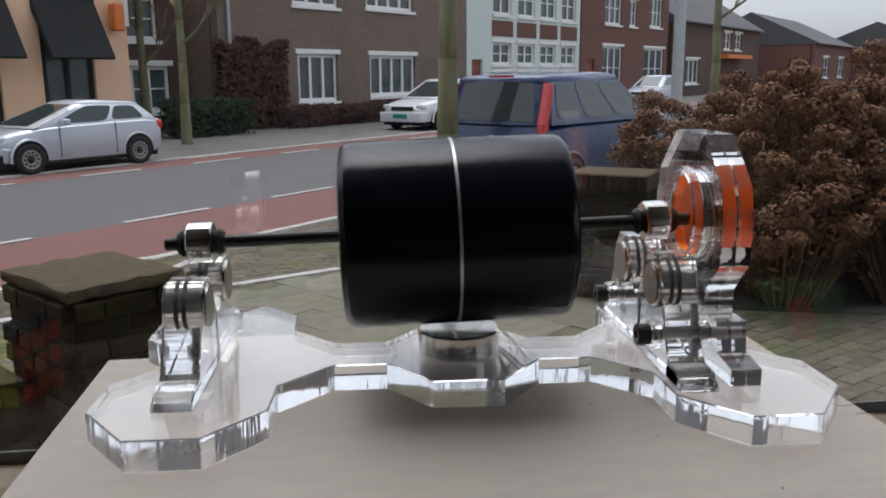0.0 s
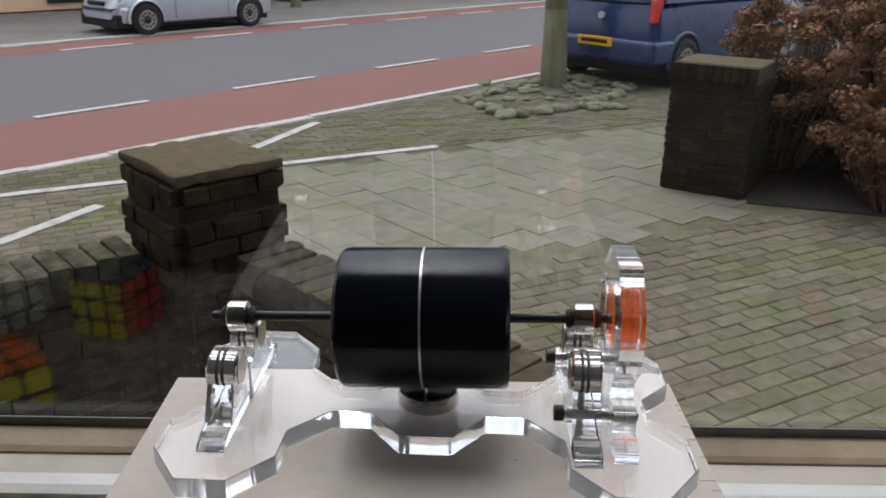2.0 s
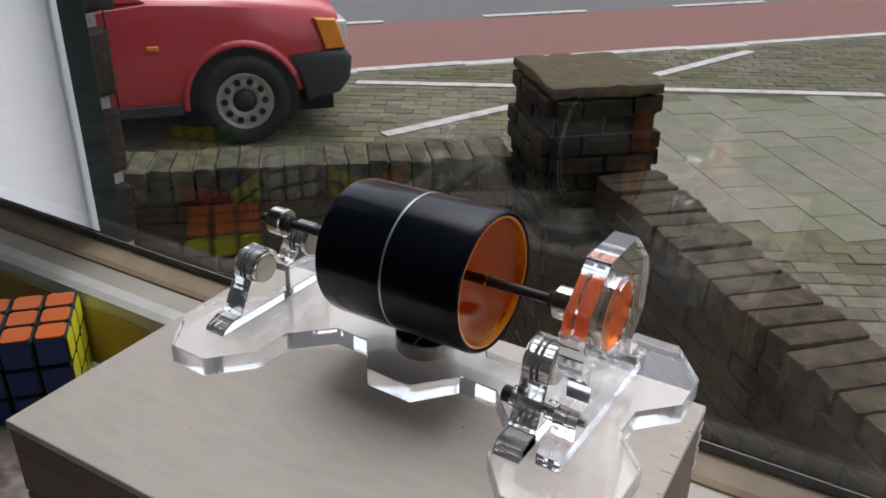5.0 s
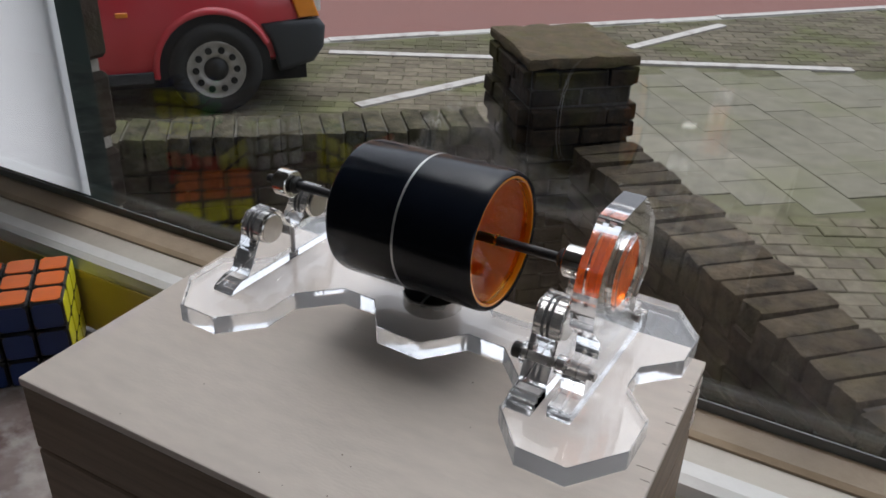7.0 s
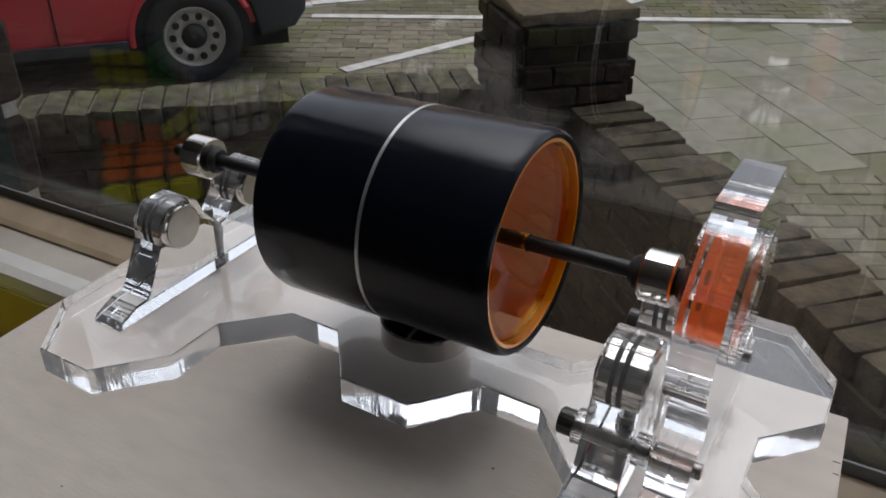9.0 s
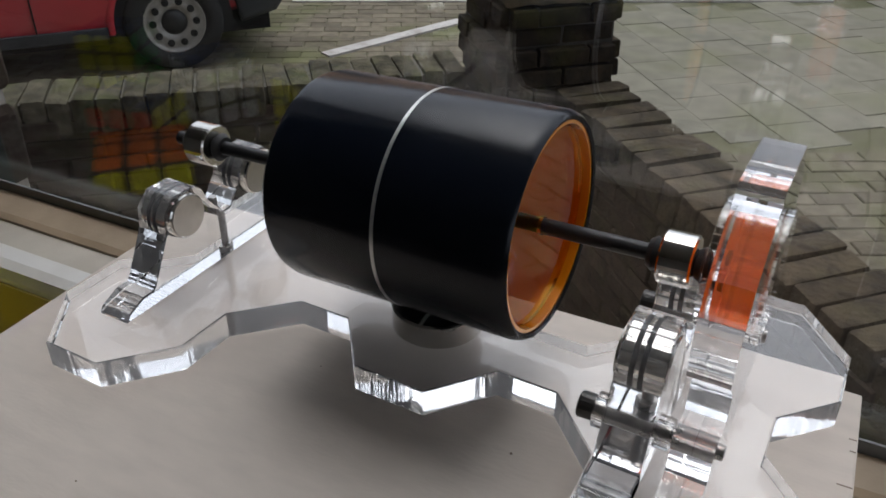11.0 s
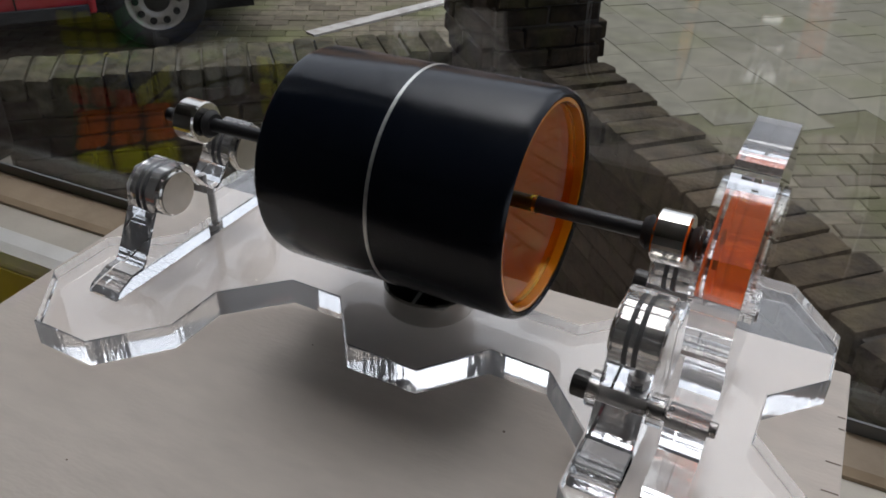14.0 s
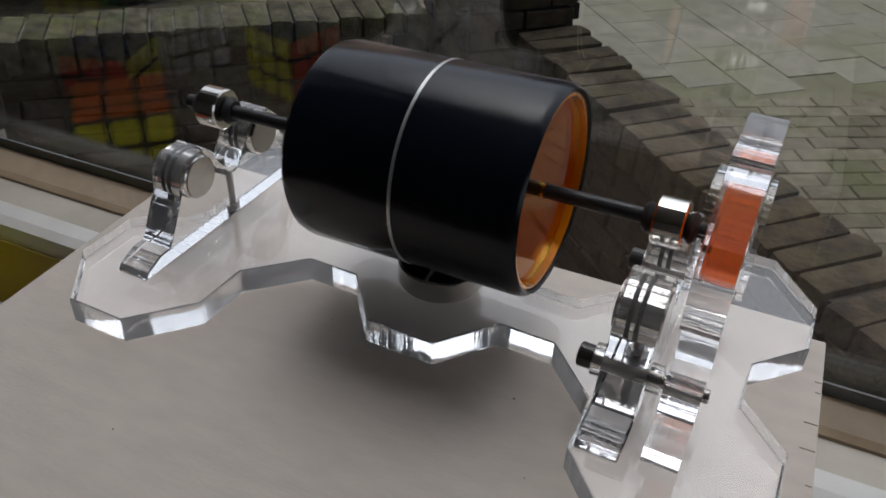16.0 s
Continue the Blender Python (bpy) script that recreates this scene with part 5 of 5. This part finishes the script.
shop = house("corner_shop", "apricot-plastered corner shop with black awnings", 3.0, 14.05, 20.0, 7.5, ORANGE_STUCCO, ((4.6, 6.4, 0.25, 3.4, 2, 1), (8.6, 10.5, 0.25, 3.4, 2, 1), (11.55, 13.0, 0.1, 3.6, 2, 1)), 2.2, 6, AWNING)
for a, b in ((8.4, 10.75), (11.4, 13.1)):
    part("awning", prism([(0.0, 3.6), (0.0, 3.3), (-0.75, 2.1), (-0.8, 2.15), (-0.03, 3.6)], a - 3.0, b - 3.0, "x"), AWNING, shop, "black sloping awning")
part("lantern", boxm(10.45, 10.75, -0.42, -0.1, 2.85, 3.55, 0.04), LANTERN, shop, "orange hanging lantern")
part("corner_board", boxm(10.97, 11.1, -0.06, 0.1, 3.0, 5.0), TRIM_WHITE, shop, "white board")

back = house("brick_house", "dark brick house set back behind the shop", 14.3, 17.4, 21.5, 7.5, FACADE_DARK, ((15.0, 16.2, 2.7, 4.0, 2, 2), (15.1, 16.5, 0.6, 2.0, 2, 2)), 2.2, 6)
brick = house("brick_house", "brown brick house with white-framed windows and bare ivy", 17.2, 30.9, 20.0, 8.0, FACADE_BRICK,
              ((20.55, 22.55, 0.75, 2.4, 3, 1), (24.35, 27.2, 0.85, 2.4, 4, 1), (20.4, 22.7, 3.95, 5.4, 3, 1), (24.2, 27.1, 4.05, 5.5, 4, 1)), 2.6, 8)
part("drain_pipe", lathe(rod(0.06, 0.0, 7.8, 0.0), "z", (0.35, -0.1, 0), 10), POLE_GREY, brick, "grey drain pipe")


def leaf_mass(name, label, u0, u1, v0, v1, z1, material, n, seed, size, category):
    rnd_ = random.Random(seed)
    vs, fs = [], []
    for k in range(n):
        u = rnd_.uniform(u0, u1)
        top = z1 * (0.82 + 0.18 * noise.noise((u * 1.3, seed, 0))) + 0.12 * noise.noise((u * 5, seed, 3))
        p = uv(u, rnd_.uniform(v0, v1), rnd_.uniform(0.0, 1.0) ** 0.7 * top)
        d = Vector((rnd_.gauss(0, 1), rnd_.gauss(0, 1), rnd_.gauss(0, 1))).normalized()
        o = d.orthogonal().normalized()
        s = size * rnd_.uniform(0.6, 1.4)
        i = len(vs)
        vs += [p - d * s, p + o * s * 0.5, p + d * s, p - o * s * 0.5]
        fs.append((i, i + 1, i + 2, i + 3))
    return shell(name, material, [tuple(v) for v in vs], fs, label, category, "stuff")


leaf_mass("ivy", "dark reddish bare ivy on a brick wall", 16.9, 19.7, 19.55, 19.95, 3.3, IVY, 9000, 1, 0.07, "ivy")
leaf_mass("hedge", "low reddish-brown beech hedge before a house", 18.8, 30.5, 18.6, 19.3, 0.85, HEDGE, 12000, 2, 0.06, "hedge")
leaf_mass("hedge", "dark green hedge beside the shop", 14.2, 16.9, 18.2, 19.2, 1.25, HEDGE_GREEN, 7000, 3, 0.06, "hedge")

bay_house = house("white_bay_house", "white house with pale green window bays", 31.0, 42.3, 20.0, 8.0, TRIM_MINT,
      tuple((33.2 + k * 2.3, 34.9 + k * 2.3, z0, z1, 2, 2) for k in range(4) for z0, z1 in ((0.6, 1.75), (2.05, 3.1), (4.3, 5.9))), 2.6, 8, TRIM_WHITE, ((31.4, 32.3, 0.1, 2.3, DOOR_RED),))
for k in range(4):
    part("spandrel_panel", boxm(2.1 + k * 2.3, 4.0 + k * 2.3, -0.03, 0.0, 3.35, 4.05), FACADE_RED, bay_house, "brown panel between the floors")
house("red_brick_house", "red-brown brick terraced house with white windows", 42.5, 56.0, 20.0, 8.2, FACADE_RED,
      ((45.4, 48.3, 0.7, 3.2, 3, 2), (51.8, 55.4, 0.6, 3.2, 3, 2), (45.6, 48.0, 4.4, 6.3, 3, 2), (49.2, 50.4, 4.4, 6.0, 2, 2), (52.6, 54.8, 4.5, 6.4, 3, 2)), 2.8, 8, TRIM_WHITE, ((43.2, 44.3, 0.1, 2.4, DOOR_RED),))
row4 = house("dark_brick_house", "dark brick house with a low eave", 57.5, 80.0, 20.0, 5.2, FACADE_DARK, ((60.0, 63.0, 0.8, 2.6, 3, 1), (69.0, 71.0, 3.4, 4.8, 2, 2), (72.0, 74.0, 3.4, 4.8, 2, 2)), 3.4, 10)
part("balcony", boxm(9.5, 16.5, -1.0, 0.0, 2.7, 3.0), LANTERN, row4, "orange-brown balcony edge")
house("far_house", "grey roofed houses far along the street", 84.0, 104.0, 16.0, 4.2, FACADE_RED, ((88.0, 91.0, 1.0, 3.0, 2, 2), (96.0, 99.0, 1.0, 3.0, 2, 2)), 3.0, 12)
house("far_house", "brick houses far along the street", 106.0, 130.0, 8.0, 4.4, FACADE_RED, ((110.0, 114.0, 1.0, 3.5, 3, 2), (118.0, 122.0, 1.0, 3.5, 3, 2)), 2.6, 12)
house("far_house", "brick houses far along the street", 118.0, 140.0, -12.0, 3.6, FACADE_DARK, ((122.0, 126.0, 1.0, 3.0, 3, 2),), 2.2, 12)

lampm = Matrix.Translation((8.6, 23.4, 0))
lamp = thing("street_lamp", lampm, "tall grey steel street lamp", "street lamp")
part("pole", lathe(rod(0.16, -0.1, 8.0, 0.01), "z", (0, 0, 0), 16), POLE_GREY, lamp)
part("lantern", boxm(-0.2, 0.9, -0.12, 0.12, 7.9, 8.05, 0.03), POLE_GREY, lamp)
bare_tree("street_tree", pose(11.6, 28.0, 0), 0.17, 8.0, "slim bare street tree along the road", 12, 3.4)

# ---- loose paving pieces, last ----
def in_field(x, y):
    p = PAVE @ Vector((x, y, 0))
    return p


def free(p):
    # keeps the paving off the garden walls, flower bed, pillars and tree bed
    if 0.743 * p.y - 0.669 * p.x < 2.44 and 0.731 * p.y + 0.682 * p.x < 1.25 and p.y < 2.6:
        return False
    if 1.9 < p.x < 8.3 and p.y > 5.4 - 0.25 * (p.x - 1.95):
        return False
    return VD.dot(p.to_2d()) < 6.36


TILES = pose(0, 0, 0, 0, 0, -47)


def tile_ok(x, y):
    p = TILES @ Vector((x, y, 0))
    q = PAVE.inverted() @ p
    return free(p) and 3.6 < q.y < 6.0 and 0.7 < q.x < 6.8


tiles = paving(-9.0, 6.0, -4.0, 9.0, 0.3, 0.3, tile_ok, 0.006, 0.003)
paved = thing("pavement_tiles", TILES, "worn mossy grey concrete paving tiles", "pavement", kind="structure")
tile_me = bpy.data.meshes.new("tile")
b = slab(0.2975, 0.2975, 0.04, 0.003)
b.to_mesh(tile_me)
b.free()
tile_me.materials.append(TILE)
for x, y, z in tiles[:300]:
    ob = new("tile", tile_me)
    ob.parent = paved
    ob.matrix_basis = pose(x, y, z, random.uniform(-0.25, 0.25), random.uniform(-0.25, 0.25), random.uniform(-0.3, 0.3))
if tiles[300:]:
    joined_slabs("pavement_rest", tiles[300:], 0.2975, 0.2975, 0.04, 0.003, TILE, "worn mossy grey paving tiles", TILES, "pavement")

near = paving(0.72, 7.0, 0.4, 3.44, 0.21, 0.105, lambda x, y: free(in_field(x, y)) and in_field(x, y).y > 0.4 and in_field(x, y).x > -0.9, 0.006, 0.004)
near.sort(key=lambda q: (q[0] - 1.8) ** 2 + (q[1] - 2.6) ** 2)
drive = thing("driveway_pavers", PAVE, "mossy clinker pavers before the window", "pavement", kind="structure")
clk = bpy.data.meshes.new("paver")
b = slab(0.205, 0.1005, 0.04, 0.005)
b.to_mesh(clk)
b.free()
clk.materials.append(CLINKER)
for x, y, z in near[:300]:
    ob = new("paver", clk)
    ob.parent = drive
    ob.matrix_basis = pose(x, y, z, random.uniform(-0.9, 0.9), random.uniform(-0.9, 0.9), random.uniform(-1, 1))
joined_slabs("driveway_rest", near[300:], 0.205, 0.1005, 0.04, 0.005, CLINKER, "mossy clinker pavers", PAVE, "pavement")
bay = paving(-8.0, 8.0, 6.16, 14.0, 0.21, 0.105, lambda x, y: VD.dot(in_field(x, y).to_2d()) < 6.36 and -4 < UD.dot(in_field(x, y).to_2d()) < 18, 0.006, 0.003)
joined_slabs("parking_pavers", bay, 0.205, 0.1005, 0.04, 0.005, CLINKER, "grey-green clinker pavers of the parking bays", PAVE, "pavement")
left_bay = paving(-9.0, 0.6, 1.0, 6.14, 0.21, 0.105, lambda x, y: free(in_field(x, y)) and VD.dot(in_field(x, y).to_2d()) < 6.36, 0.006, 0.003)
joined_slabs("parking_pavers", left_bay, 0.205, 0.1005, 0.04, 0.005, CLINKER, "grey clinker pavers of the parking bays", PAVE, "pavement")
